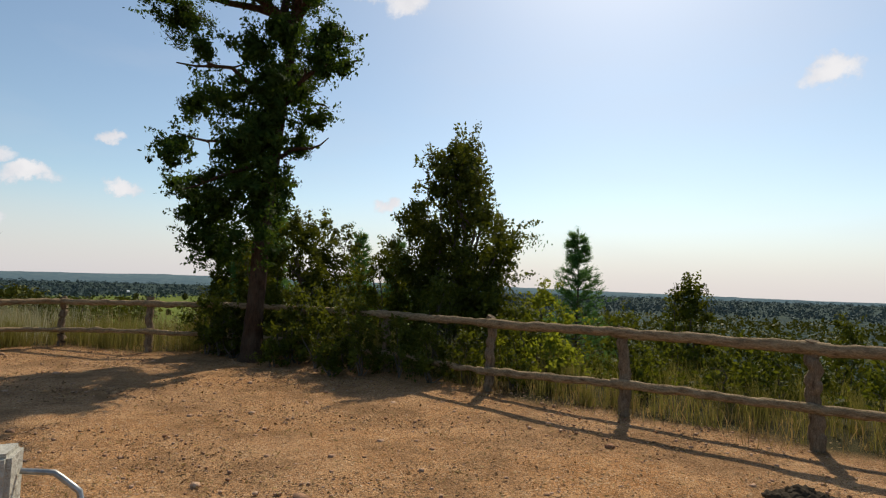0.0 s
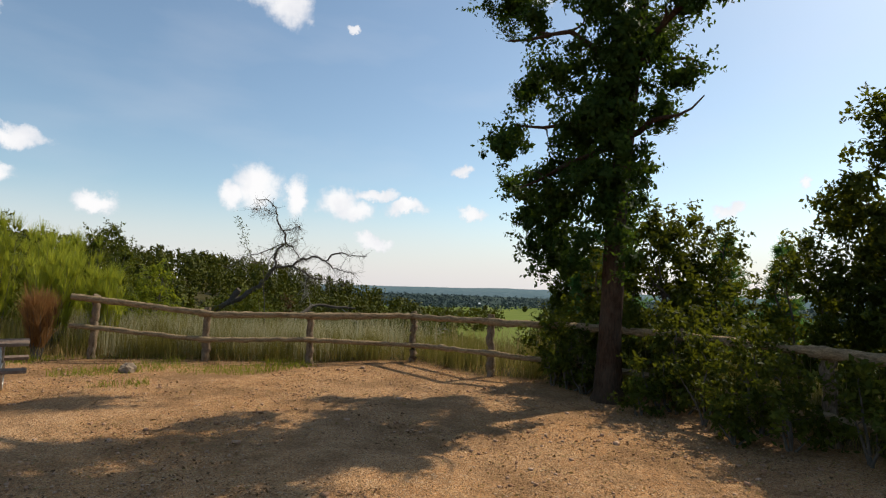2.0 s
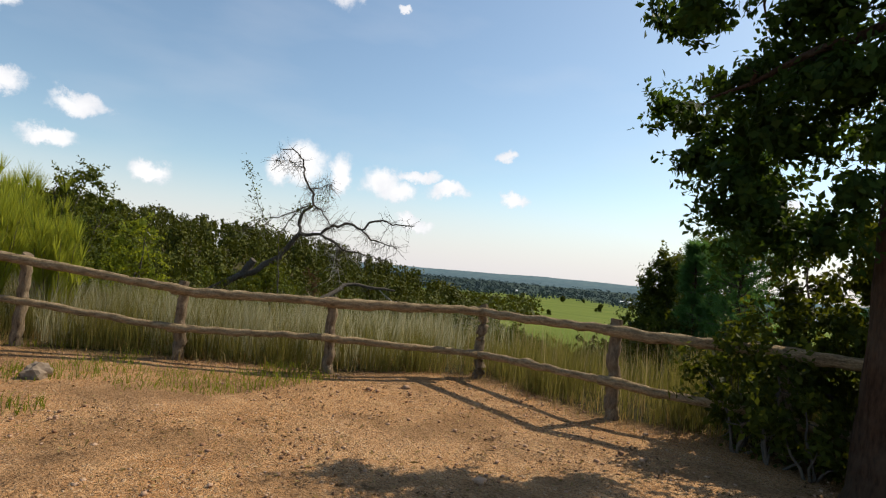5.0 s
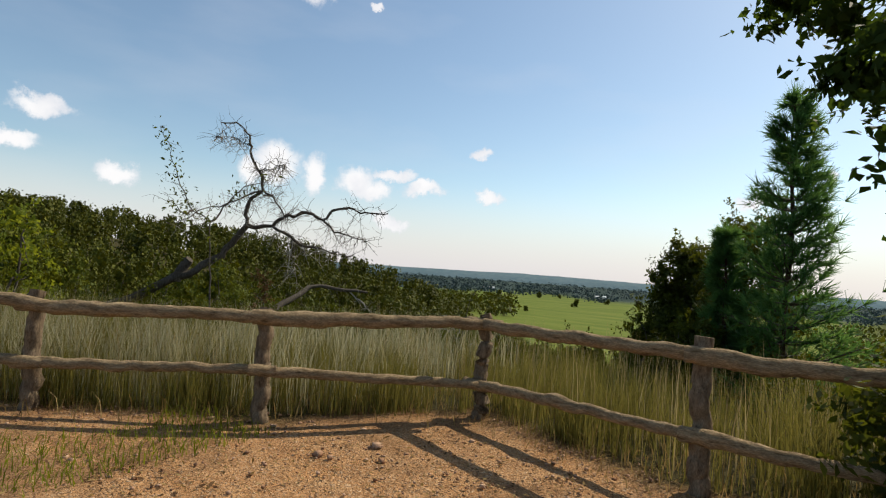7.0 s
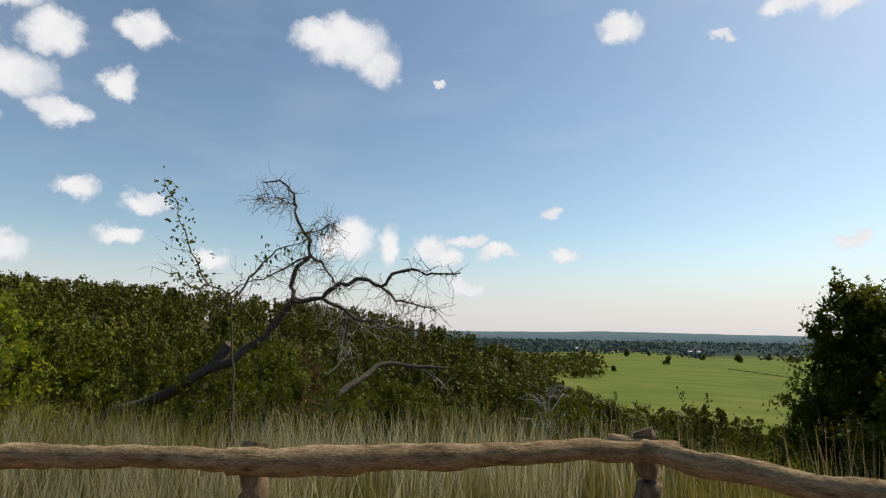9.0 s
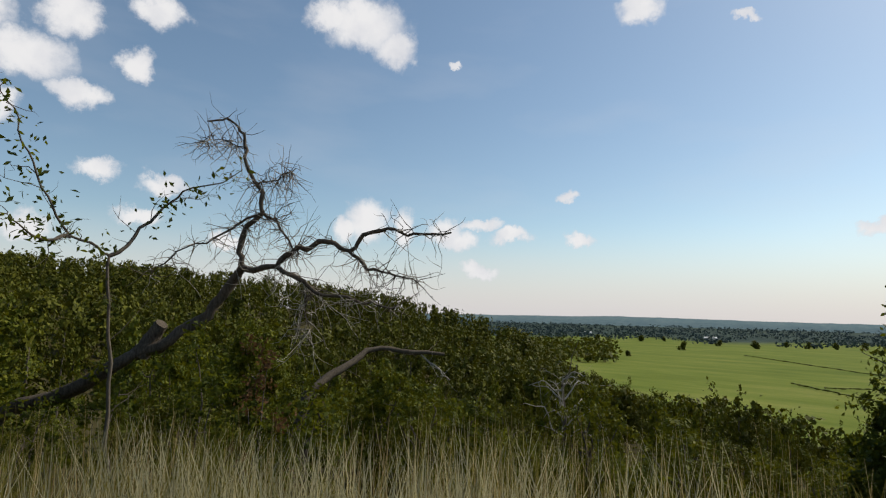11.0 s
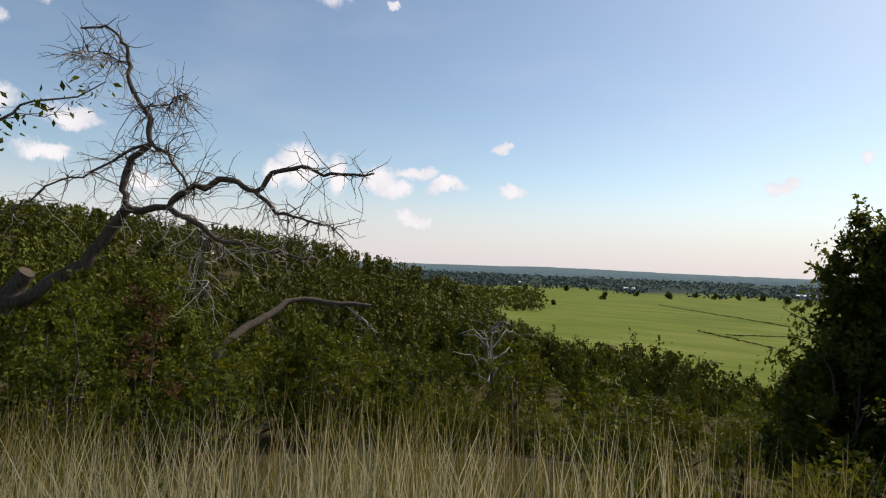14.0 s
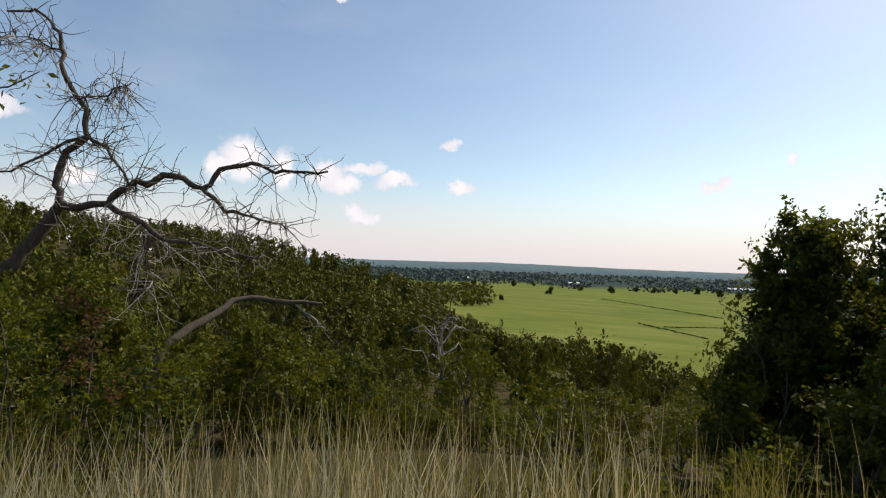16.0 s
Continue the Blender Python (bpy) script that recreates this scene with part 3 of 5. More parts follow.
def build_oak():
    bx, by = -1.80, 11.30
    oak = thing("oak_tree", (0, 0, 0), "tall oak with furrowed brown trunk and dark leaves by the fence", "tree")
    spine = np.array([(bx, by, -0.2), (bx, by, 0.25), (bx + 0.02, by, 1.0), (bx + 0.05, by + 0.05, 2.0), (bx + 0.08, by + 0.1, 3.0),
                      (bx + 0.2, by + 0.1, 4.2), (bx + 0.3, by + 0.15, 5.4), (bx + 0.42, by + 0.2, 6.4), (bx + 0.5, by + 0.2, 7.0)])
    t = np.linspace(0, 8, 33)
    fine = np.stack([np.interp(t, np.arange(9), spine[:, k]) for k in range(3)], 1)
    rad = np.interp(t, np.arange(9), [0.30, 0.215, 0.178, 0.165, 0.157, 0.14, 0.125, 0.11, 0.095])
    part("trunk", Shape().tube(fine, rad, 22, 0.075), M_BARK, oak, smooth=True)
    fork = spine[-1]
    part("limb", limbs(fork, [(bx - 1.7, by - 0.2, 8.3), (bx - 1.0, by + 0.8, 8.6)], 0.12), M_BARK, oak, smooth=True)
    part("limb", limbs(fork, [(bx + 1.6, by - 0.4, 8.6), (bx + 0.9, by + 1.0, 10.2), (bx + 0.4, by - 0.6, 10.4), (bx - 3.0, by + 1.6, 8.8), (bx - 2.0, by + 1.2, 10.2), (bx - 0.3, by + 2.0, 10.8)], 0.11), M_BARK, oak, smooth=True)
    part("limb", limbs(spine[5], [(bx - 1.7, by - 0.2, 4.6), (bx + 1.4, by - 0.3, 4.6), (bx - 1.4, by - 0.4, 3.4), (bx - 1.8, by + 0.7, 3.6)], 0.06, 0.05), M_BARK, oak, smooth=True)
    part("limb", limbs(spine[6], [(bx - 1.6, by - 0.6, 5.9), (bx + 2.1, by - 1.0, 6.0), (bx + 1.2, by + 0.9, 5.6)], 0.07), M_BARK, oak, smooth=True)
    # clumps: offset across, offset in depth, height, radius
    clumps = [(-1.15, 0.0, 2.6, 0.5), (-0.75, -0.2, 3.1, 0.6), (-1.15, 0.1, 3.7, 0.55), (-1.65, -0.1, 4.35, 0.5), (-0.7, 0.1, 4.3, 0.75),
              (-1.45, 0.2, 5.3, 0.6), (-0.65, -0.2, 5.4, 0.75), (-1.25, -0.2, 6.4, 0.5), (0.55, 0.2, 5.8, 0.7), (1.2, -0.4, 6.1, 0.65),
              (1.75, -0.9, 5.9, 0.4), (1.45, -0.3, 6.7, 0.6), (1.05, 0.1, 5.1, 0.5), (0.7, 0.2, 4.6, 0.5),
              (0.35, 0.5, 3.7, 0.45), (0.3, 0.1, 6.9, 0.7), (-0.3, 0.8, 5.0, 0.8), (0.2, 0.9, 6.2, 0.8), (-0.6, 0.9, 3.9, 0.6),
              (-1.2, 0.5, 8.2, 0.8), (-0.3, -0.5, 7.9, 0.8), (0.9, -0.5, 7.8, 0.8),
              (1.5, -0.5, 8.2, 0.7), (0.3, 0.8, 8.8, 0.9), (1.3, 0.6, 9.4, 0.8), (-1.0, -0.2, 9.2, 0.8), (0.4, -0.4, 9.9, 0.8),
              (-0.4, 0.4, 10.3, 0.7), (0.8, 0.2, 10.7, 0.7),
              (-0.1, -0.55, 4.4, 0.6), (0.2, -0.6, 5.4, 0.65), (-0.2, -0.5, 6.3, 0.65), (-0.45, -0.5, 3.4, 0.5), (0.0, 0.7, 3.2, 0.6), (-1.0, 0.6, 2.5, 0.6), (-1.5, 0.5, 3.0, 0.5),
              (-0.1, -0.42, 3.5, 0.42), (0.02, -0.45, 4.2, 0.45), (0.05, -0.45, 4.9, 0.5), (0.2, -0.45, 5.9, 0.5), (0.3, -0.4, 6.8, 0.5), (0.1, -0.4, 3.0, 0.3),
              (-3.0, 1.5, 8.6, 0.9), (-2.6, 2.4, 8.1, 0.9), (-3.3, 0.3, 9.3, 0.9), (-2.2, 1.0, 10.0, 1.0), (-1.5, 2.0, 11.0, 1.0), 
              
              (0.0, 2.4, 9.2, 1.0), (-3.9, 2.4, 9.6, 0.8), (-0.4, 1.2, 11.8, 0.9)]
    clumps += [(-1.99, 0.7, 3.65, 0.30), (-1.72, 0.7, 3.51, 0.32), (-1.23, 0.65, 3.32, 0.34), (-1.17, 0.63, 3.04, 0.32), (-1.02, 0.6, 2.75, 0.3), (-1.4, -1.2, 3.9, 0.35), (-0.35, -0.5, 2.5, 0.33), (0.2, -0.5, 2.6, 0.33), (-0.5, -0.3, 2.15, 0.33), (0.32, -0.4, 2.2, 0.28), (-0.9, 0.0, 2.2, 0.42), (0.12, -0.5, 3.35, 0.42), (-0.1, -0.55, 2.95, 0.32), (0.25, -0.5, 3.9, 0.45), (0.2, -0.5, 4.5, 0.45), (0.3, -0.5, 5.1, 0.45), (0.35, -0.45, 5.6, 0.45)]
    part("crown", foliage([(bx + 0.05 + a * (1.04 if a < 0 else 0.93), by + b * 0.95, z, r * 0.92) for a, b, z, r in clumps], 1100, 0.088, 9, sprays=7), M_OAK, oak)


build_oak()


def shrub(name, x, y, height, radius, mat, label, leaf=0.07, density=520, base=0.1, clumps=0, lean=(0, 0), category="shrub", group=""):
    z0 = on_land(x, y)
    ob = thing(name, (x, y, z0), label, category, group)
    n = clumps or max(8, int(height * radius * 5.5))
    top = []
    for k in range(n):
        t = (k + 0.5) / n
        h = base + (height - base) * (0.12 + 0.86 * t)
        w = radius * math.sqrt(max(0.05, 1 - (t * 1.0 - 0.25) ** 2 * 1.35)) * (1 - 0.45 * t)
        a = k * 2.4 + rng.uniform(-0.4, 0.4)
        top.append((math.cos(a) * w * rng.uniform(0.3, 0.95) + lean[0] * t, math.sin(a) * w * rng.uniform(0.3, 0.95) + lean[1] * t, h,
                    radius * rng.uniform(0.34, 0.55) * (1.15 - 0.5 * t)))
    part("stem", limbs((0, 0, -0.1), [c[:3] for c in top[::2]], 0.035 * max(0.6, radius)), M_TWIG, ob)
    part("crown", foliage(top, density * 0.72, leaf * 1.2, 5), mat, ob)
    return ob


def pine(x, y, top, width, label="young pine with dense blue-green needles on the slope", foot=None, lean=0.0):
    z0 = on_land(x, y) if foot is None else foot
    h = top - z0
    ob = thing("pine_tree", (x, y, z0), label, "pine", "young pines on the slope")
    spine = wobble((0, 0, -0.2), (lean, 0, h - 0.2), 10, 0.04)
    part("trunk", Shape().tube(spine, np.linspace(0.085, 0.010, 10), 8, 0.05), M_BARK, ob)
    wood, green = Shape(), Shape()
    z = 0.12 * h
    while z < h - 0.4:
        t = z / h
        reach = width * (1 - t) ** 0.85 * rng.uniform(0.7, 1.1) + 0.04
        for k in range(int(rng.integers(6, 9))):
            a = rng.uniform(0, 2 * np.pi)
            rise = reach * rng.uniform(0.15, 0.55)
            c = np.array((lean * t, 0, z))
            e = c + np.array((math.cos(a) * reach, math.sin(a) * reach, rise)) * rng.uniform(0.6, 1.05)
            p = wobble(c, e, 7, 0.02 * reach, 0.06 * reach)
            wood.tube(p, np.linspace(0.022, 0.006, 7), 4)
            for m in range(2, 7):
                dirs = np.array([(e - c) / (np.linalg.norm(e - c) + 1e-9) + np.array((0, 0, 0.35))])
                green.needles(p[m:m + 1], dirs, 15, 0.27, 0.010, 0.55)
                if m > 3:
                    q = p[m] + rng.normal(size=3) * 0.16 * reach
                    green.needles([q], dirs, 12, 0.25, 0.010, 0.55)
        z += rng.uniform(0.17, 0.28)
    green.needles([(lean, 0, h - 0.75), (lean, 0, h - 0.55), (lean, 0, h - 0.38)], [(0, 0, 1.0)] * 3, 40, 0.38, 0.006, 0.22)
    tagged(part("branch", wood, M_TWIG, ob), "thin whorled grey-brown branches", kind="stuff")
    part("needles", green, M_PINE, ob)
    return ob


pine(-3.65, 19.5, 5.6, 1.75)
pine(-4.75, 20.3, 3.1, 0.6)
pine(8.5, 22.6, 4.4, 2.5)
pine(15.1, 12.9, 3.95, 1.7)
pine(-0.7, 22.9, 3.95, 1.5)
pine(0.9, 21.9, 3.7, 1.3)
pine(17.0, 13.6, 2.4, 1.4)

# thicket round the oak and along the shaded fence
shrub("shrub", -1.35, 13.1, 3.2, 1.4, M_SHRUB, "leafy green shrub crowding behind the oak trunk", 0.075)
shrub("shrub", -2.45, 13.2, 2.6, 0.95, M_SHRUB, "leafy shrub with sunlit yellow-green tips by the fence", 0.075)
shrub("shrub", -0.55, 13.9, 3.3 - on_land(-0.55, 13.9), 1.0, M_SHRUB, "leafy green shrub with a long loose spray", 0.07)
shrub("shrub", -0.75, 10.95, 1.5, 0.7, M_SHRUB, "low shaded shrub at the foot of the oak", 0.065)
shrub("shrub", -2.9, 12.0, 1.2, 0.7, M_SHRUB, "low shaded shrub beside the oak roots", 0.065)
shrub("shrub", 0.25, 10.35, 1.35, 0.8, M_SHRUB, "dark tangled shrub pressing against the fence rails", 0.06)
shrub("shrub", 1.9, 10.5, 1.7, 1.0, M_SHRUB, "dark tangled shrub pressing against the fence rails", 0.06)
shrub("small_tree", 2.45, 12.7, 4.95 - on_land(2.45, 12.7), 1.95, M_SHRUB, "bushy young tree with small glossy leaves behind the fence", 0.078, 480, 0.2, 40)
shrub("shrub", 0.9, 12.9, 2.7, 1.1, M_SHRUB, "dense green shrub behind the fence", 0.07)
shrub("shrub", 4.2, 11.4, 1.7, 1.0, M_LIME, "sunlit yellow-green shrub behind the fence", 0.07)
shrub("shrub", 3.9, 9.2, 0.85, 0.6, M_LIME, "bright leafy weeds at the fence", 0.08)
shrub("small_tree", 8.6, 13.6, 1.95 - on_land(8.6, 13.6), 1.15, M_SHRUB, "small leafy tree rising from the slope", 0.08)
shrub("shrub", 12.0, 12.4, 1.2 - on_land(12.0, 12.4), 0.9, M_SHRUB, "thin leafy shrub on the slope", 0.07)
shrub("shrub", 7.3, 12.2, 0.6 - on_land(7.3, 12.2), 1.1, M_SHRUB, "low green shrub on the slope", 0.07)
shrub("shrub", 10.6, 9.3, 0.5 - on_land(10.6, 9.3), 1.0, M_SHRUB, "low green shrub on the slope", 0.07)
shrub("small_tree", -5.75, 22.9, 2.6 - on_land(-5.75, 22.9), 1.6, M_SHRUB, "dense bushy tree with sunlit tips on the slope", 0.08, 600, 0.1, 60)
shrub("shrub", -4.4, 21.6, 3.3 - on_land(-4.4, 21.6), 1.5, M_SHRUB, "dense green shrub on the slope below a pine", 0.075, 600, 0.1, 40)
shrub("shrub", -6.5, 21.6, 0.9 - on_land(-6.5, 21.6), 1.0, M_SHRUB, "dark leafy shrub crowding beside a taller one", 0.07, 560)
shrub("shrub", -5.2, 19.6, 0.9 - on_land(-5.2, 19.6), 1.2, M_SHRUB, "dark leafy shrub in the shade of a young pine", 0.07, 560)
shrub("shrub", -6.5, 18.6, -0.2 - on_land(-6.5, 18.6), 1.0, M_SHRUB, "low dark shrub behind the tall grass", 0.065, 520)
shrub("shrub", -8.0, 18.4, -0.7 - on_land(-8.0, 18.4), 0.9, M_SHRUB, "low olive shrub behind the tall grass", 0.06, 460)
for x_, y_, h_, r_ in ((-1.0, 11.0, 1.1, 0.55), (-0.35, 10.45, 1.15, 0.55), (0.55, 9.75, 1.05, 0.5), (1.25, 9.55, 1.1, 0.55), (1.75, 9.1, 0.95, 0.5), (2.4, 9.1, 0.85, 0.5),
                       (-2.4, 12.8, 1.5, 0.7), (-2.3, 11.6, 0.8, 0.45), (-2.95, 12.4, 1.4, 0.5), (-2.6, 11.8, 1.2, 0.5), (-1.2, 10.6, 0.5, 0.35), (0.0, 9.7, 0.45, 0.35), (3.1, 8.7, 0.6, 0.4), (-0.5, 11.7, 1.5, 0.7)):
    shrub("shrub", x_, y_, h_, r_, M_SHRUB, "shaded leafy undergrowth tangled along the fence", 0.06, 620, 0.02, group="undergrowth along the fence")
for x_, y_, h_, r_, m_ in ((4.9, 8.3, 0.8, 0.6, M_SHRUB), (5.9, 7.4, 0.8, 0.6, M_SHRUB), (6.6, 7.9, 0.9, 0.7, M_SHRUB), (7.4, 6.4, 0.8, 0.6, M_SHRUB), (8.8, 5.9, 0.9, 0.7, M_SHRUB),
                           (5.4, 9.8, 1.2, 0.8, M_SHRUB), (7.8, 8.8, 1.0, 0.9, M_CEDAR), (9.8, 7.2, 1.0, 0.9, M_SHRUB), (3.6, 10.1, 1.3, 0.8, M_SHRUB)):
    shrub("shrub", x_, y_, h_ - on_land(x_, y_), r_, m_, "low leafy shrub among grass behind the fence", 0.065, 420, 0.02, group="low shrubs behind the fence")
for turn_, d_, top_, r_ in ((12, 9.5, -1.6, 0.9), (17, 10.5, -2.2, 0.9), (21, 9.0, -1.9, 0.8), (24, 11.5, -2.7, 1.0), (28, 9.8, -2.1, 0.9), (32, 11.2, -2.4, 1.0), (36, 9.4, -1.7, 0.9),
                             (15, 13.0, -2.9, 1.2), (20, 14.0, -3.3, 1.2), (26, 15.0, -3.6, 1.3), (31, 14.2, -3.2, 1.2), (8, 11.5, -1.7, 1.0), (36, 13.5, -2.6, 1.2), (40, 11.0, -1.7, 1.0), (44, 9.5, -1.2, 0.9)):
    x_, y_ = HUB[0] - math.sin(radians(turn_)) * d_, HUB[1] + math.cos(radians(turn_)) * d_
    shrub("shrub", x_, y_, max(0.7, top_ + 0.5 - on_land(x_, y_)), r_, M_SHRUB if turn_ % 2 else M_CEDAR, "low olive-green shrub in the dip below the tall grass", 0.065, 420, 0.02, group="low shrubs in the dip")
# beyond the fence to the west
shrub("small_tree", -15.1, 10.6, 3.4, 1.25, M_SHRUB, "bushy green tree beyond the fence", 0.06, 520)
shrub("small_tree", -13.4, 10.9, 2.1, 0.95, M_LIME, "leafy green bush beyond the fence end", 0.06, 480)
shrub("small_tree", -17.3, 12.6, 3.0, 1.5, M_CEDAR, "bushy dark green tree on the slope", 0.07, 480)
shrub("shrub", -19.0, 9.3, 3.6, 1.8, M_CEDAR, "tall green shrub at the edge of the clearing", 0.075, 440)
shrub("shrub", -13.75, 14.7, 1.5 - on_land(-13.75, 14.7), 0.75, M_SHRUB, "leafy green bush tangled round the dead trunk", 0.055, 430)
shrub("shrub", -12.75, 15.2, 1.35 - on_land(-12.75, 15.2), 0.5, M_RUST, "shrub with withered rusty brown leaves", 0.055, 360)
for x_, y_, h_, r_ in ((-14.6, 14.0, 0.9, 0.6), (-15.3, 13.3, 0.7, 0.7), (-13.1, 14.6, 0.9, 0.6), (-12.4, 14.9, 0.5, 0.6)):
    shrub("shrub", x_, y_, h_ - on_land(x_, y_), r_, M_SHRUB, "tangled leafy undergrowth below the dead tree", 0.055, 420, group="undergrowth below the dead tree")
shrub("shrub", -12.2, 15.6, 0.6 - on_land(-12.2, 15.6), 0.7, M_SHRUB, "small green bush on the slope", 0.06, 380)
shrub("shrub", -15.9, 15.4, 1.2 - on_land(-15.9, 15.4), 1.0, M_CEDAR, "green shrub under the leaning dead tree", 0.07)
shrub("shrub", -15.9, 20.4, 0.2 - on_land(-15.9, 20.4), 1.3, M_CEDAR, "green shrub below the dead branch", 0.07)
shrub("shrub", -14.3, 21.4, -0.4 - on_land(-14.3, 21.4), 1.2, M_SHRUB, "low green shrub on the slope", 0.07)
shrub("shrub", -18.6, 18.5, 1.2 - on_land(-18.6, 18.5), 1.6, M_CEDAR, "green shrub on the slope", 0.07)


def broom(x, y, h, mat=None):
    z0 = on_land(x, y)
    ob = thing("broom_weed", (x, y, z0), "tall feathery yellow-green broom weed beyond the fence end", "weed", "tall broom weeds")
    for _ in range(14):
        a, r = rng.uniform(0, 2 * np.pi), rng.uniform(0.05, 0.5)
        tip = np.array((math.cos(a) * r, math.sin(a) * r, h * rng.uniform(0.75, 1.05)))
        p = wobble((tip[0] * 0.3, tip[1] * 0.3, 0), tip, 8, 0.02)
        stem = part("stem", Shape().tube(p, np.linspace(0.009, 0.003, 8), 4, caps=False), M_TWIG, ob)
        green = Shape()
        for k in range(2, 8):
            green.needles(p[k:k + 1] + rng.normal(size=(1, 3)) * 0.04, [(0, 0, 1.0)], 44, 0.42, 0.005, 0.26)
        part("plume", green, mat or M_BROOM, stem)


for bx_, by_, bh_ in ((-14.0, 8.9, 2.4), (-15.2, 8.3, 2.7), (-13.2, 8.6, 1.9), (-16.3, 9.6, 2.9), (-12.9, 9.6, 1.6), (-14.6, 9.7, 2.3), (-17.4, 8.0, 2.7)):
    broom(bx_, by_, bh_)
broom(-12.2, 7.95, 1.05, M_ORANGE)


# ---- dead wood ----
def twigs(shp, p, r, count, reach, up=0.1):
    for _ in range(count):
        k = int(rng.integers(1, len(p)))
        e = p[k] + rng.normal(size=3) * reach + np.array((0, 0, up * reach))
        q = wobble(p[k], e, 6, 0.16 * reach)
        shp.tube(q, np.linspace(r, r * 0.25, 6), 4, caps=False)
        if rng.uniform() < 0.6:
            e2 = q[3] + rng.normal(size=3) * reach * 0.5
            shp.tube(wobble(q[3], e2, 4, 0.1 * reach), np.linspace(r * 0.6, r * 0.2, 4), 4, caps=False)


def crooked(points, n=5, amount=0.05):
    """A kinked limb through a few points."""
    out = []
    for a, b in zip(points[:-1], points[1:]):
        out.append(wobble(a, b, n, amount * np.linalg.norm(np.subtract(b, a)))[:-1])
    return np.concatenate(out + [[points[-1]]])


def build_dead_tree():
    ob = thing("dead_tree", (0, 0, 0), "bare leaning dead tree with crooked dark limbs beyond the fence", "dead tree")
    fork = (-13.45, 15.20, 2.22)
    foot = [(-17.12, 11.94, on_land(-17.12, 11.94) + 0.1), (-15.86, 13.16, 0.13), (-15.31, 13.70, 0.43), (-14.53, 14.46, 1.04), (-13.95, 15.03, 1.56), (-13.69, 15.22, 2.05), fork]
    p = crooked(foot, 6, 0.05)
    part("trunk", Shape().tube(p, np.linspace(0.105, 0.055, len(p)), 12, 0.24), M_DEAD, ob, smooth=True)
    q = crooked([(-14.6, 14.4, 0.98), (-14.5, 14.55, 1.3), (-14.42, 14.6, 1.42)], 4, 0.04)
    part("broken_stub", Shape().tube(q, np.linspace(0.12, 0.085, len(q)), 10, 0.2), M_DEAD, ob, smooth=True)
    knot, elbow = (-13.17, 15.31, 2.98), (-11.85, 15.80, 2.43)
    limb_lines = [
        ([fork, (-13.51, 15.18, 2.43), (-13.30, 15.26, 2.88), knot, (-13.19, 15.30, 3.27), (-13.37, 15.23, 3.51), (-13.50, 15.19, 3.91), (-13.56, 15.16, 4.16), (-13.88, 15.05, 4.43), (-14.21, 14.92, 4.42)], 0.052),
        ([fork, (-12.91, 15.41, 2.24), (-12.59, 15.52, 2.50), (-12.17, 15.68, 2.56), elbow, (-11.68, 15.86, 2.64), (-11.27, 16.02, 2.69), (-11.02, 16.11, 2.63), (-10.56, 16.28, 2.63)], 0.052),
        ([elbow, (-11.61, 15.89, 2.18), (-11.32, 16.00, 2.14), (-10.95, 16.13, 2.02)], 0.030),
        ([(-12.91, 15.41, 2.24), (-12.49, 15.56, 2.04), (-11.97, 15.75, 1.85), (-11.50, 15.93, 1.79), (-11.22, 16.03, 1.71)], 0.040),
        ([knot, (-13.68, 15.12, 2.77), (-14.60, 14.78, 2.47), (-15.03, 14.62, 2.12)], 0.024),
        ([knot, (-12.94, 15.39, 2.86), (-12.67, 15.49, 2.47), (-12.58, 15.53, 2.40)], 0.026),
        ([(-13.30, 15.26, 3.39), (-12.90, 15.41, 3.52), (-12.75, 15.46, 3.53)], 0.014),
        ([(-13.50, 15.18, 3.95), (-13.93, 15.02, 4.11), (-14.32, 14.88, 4.10)], 0.010),
        ([(-12.49, 15.56, 2.04), (-12.45, 15.58, 1.75), (-12.37, 15.61, 1.30)], 0.012)]
    for line, r in limb_lines:
        q = crooked(line, 5, 0.085)
        shp = Shape().tube(q, np.linspace(r * 0.84, r * 0.24, len(q)), 7, 0.24)
        twigs(shp, q, 0.0065, 26, 0.22)
        limb = part("limb", shp, M_DEAD, ob, smooth=True)
        pale = Shape()
        twigs(pale, q, 0.0065, 30, 0.26, -0.8)
        tagged(part("twig", pale, M_PALE, limb), "fine bleached twigs with lichen", kind="stuff")


build_dead_tree()


def build_dead_branch():
    ob = thing("dead_branch", (0, 0, 0), "broken dead branch arching above the slope", "branch")
    line = [(-17.0, 18.0, on_land(-17.0, 18.0) + 0.05), (-16.88, 18.81, -0.21), (-16.83, 19.73, 0.29), (-16.84, 20.52, 0.70), (-16.47, 21.37, 0.69), (-15.80, 22.29, 0.62)]
    q = crooked(line, 5, 0.05)
    shp = Shape().tube(q, np.linspace(0.12, 0.04, len(q)), 8, 0.2)
    twigs(shp, q, 0.010, 20, 0.32, -0.2)
    part("branch", shp, M_DEAD, ob, smooth=True)
    q = crooked([(-16.18, 21.80, 0.60), (-15.81, 22.15, 0.23), (-15.61, 22.32, -0.03)], 5, 0.1)
    shp = Shape().tube(q, np.linspace(0.026, 0.012, len(q)), 6, 0.12)
    twigs(shp, q, 0.008, 8, 0.28, -0.2)
    part("side_branch", shp, M_PALE, ob, smooth=True)


build_dead_branch()


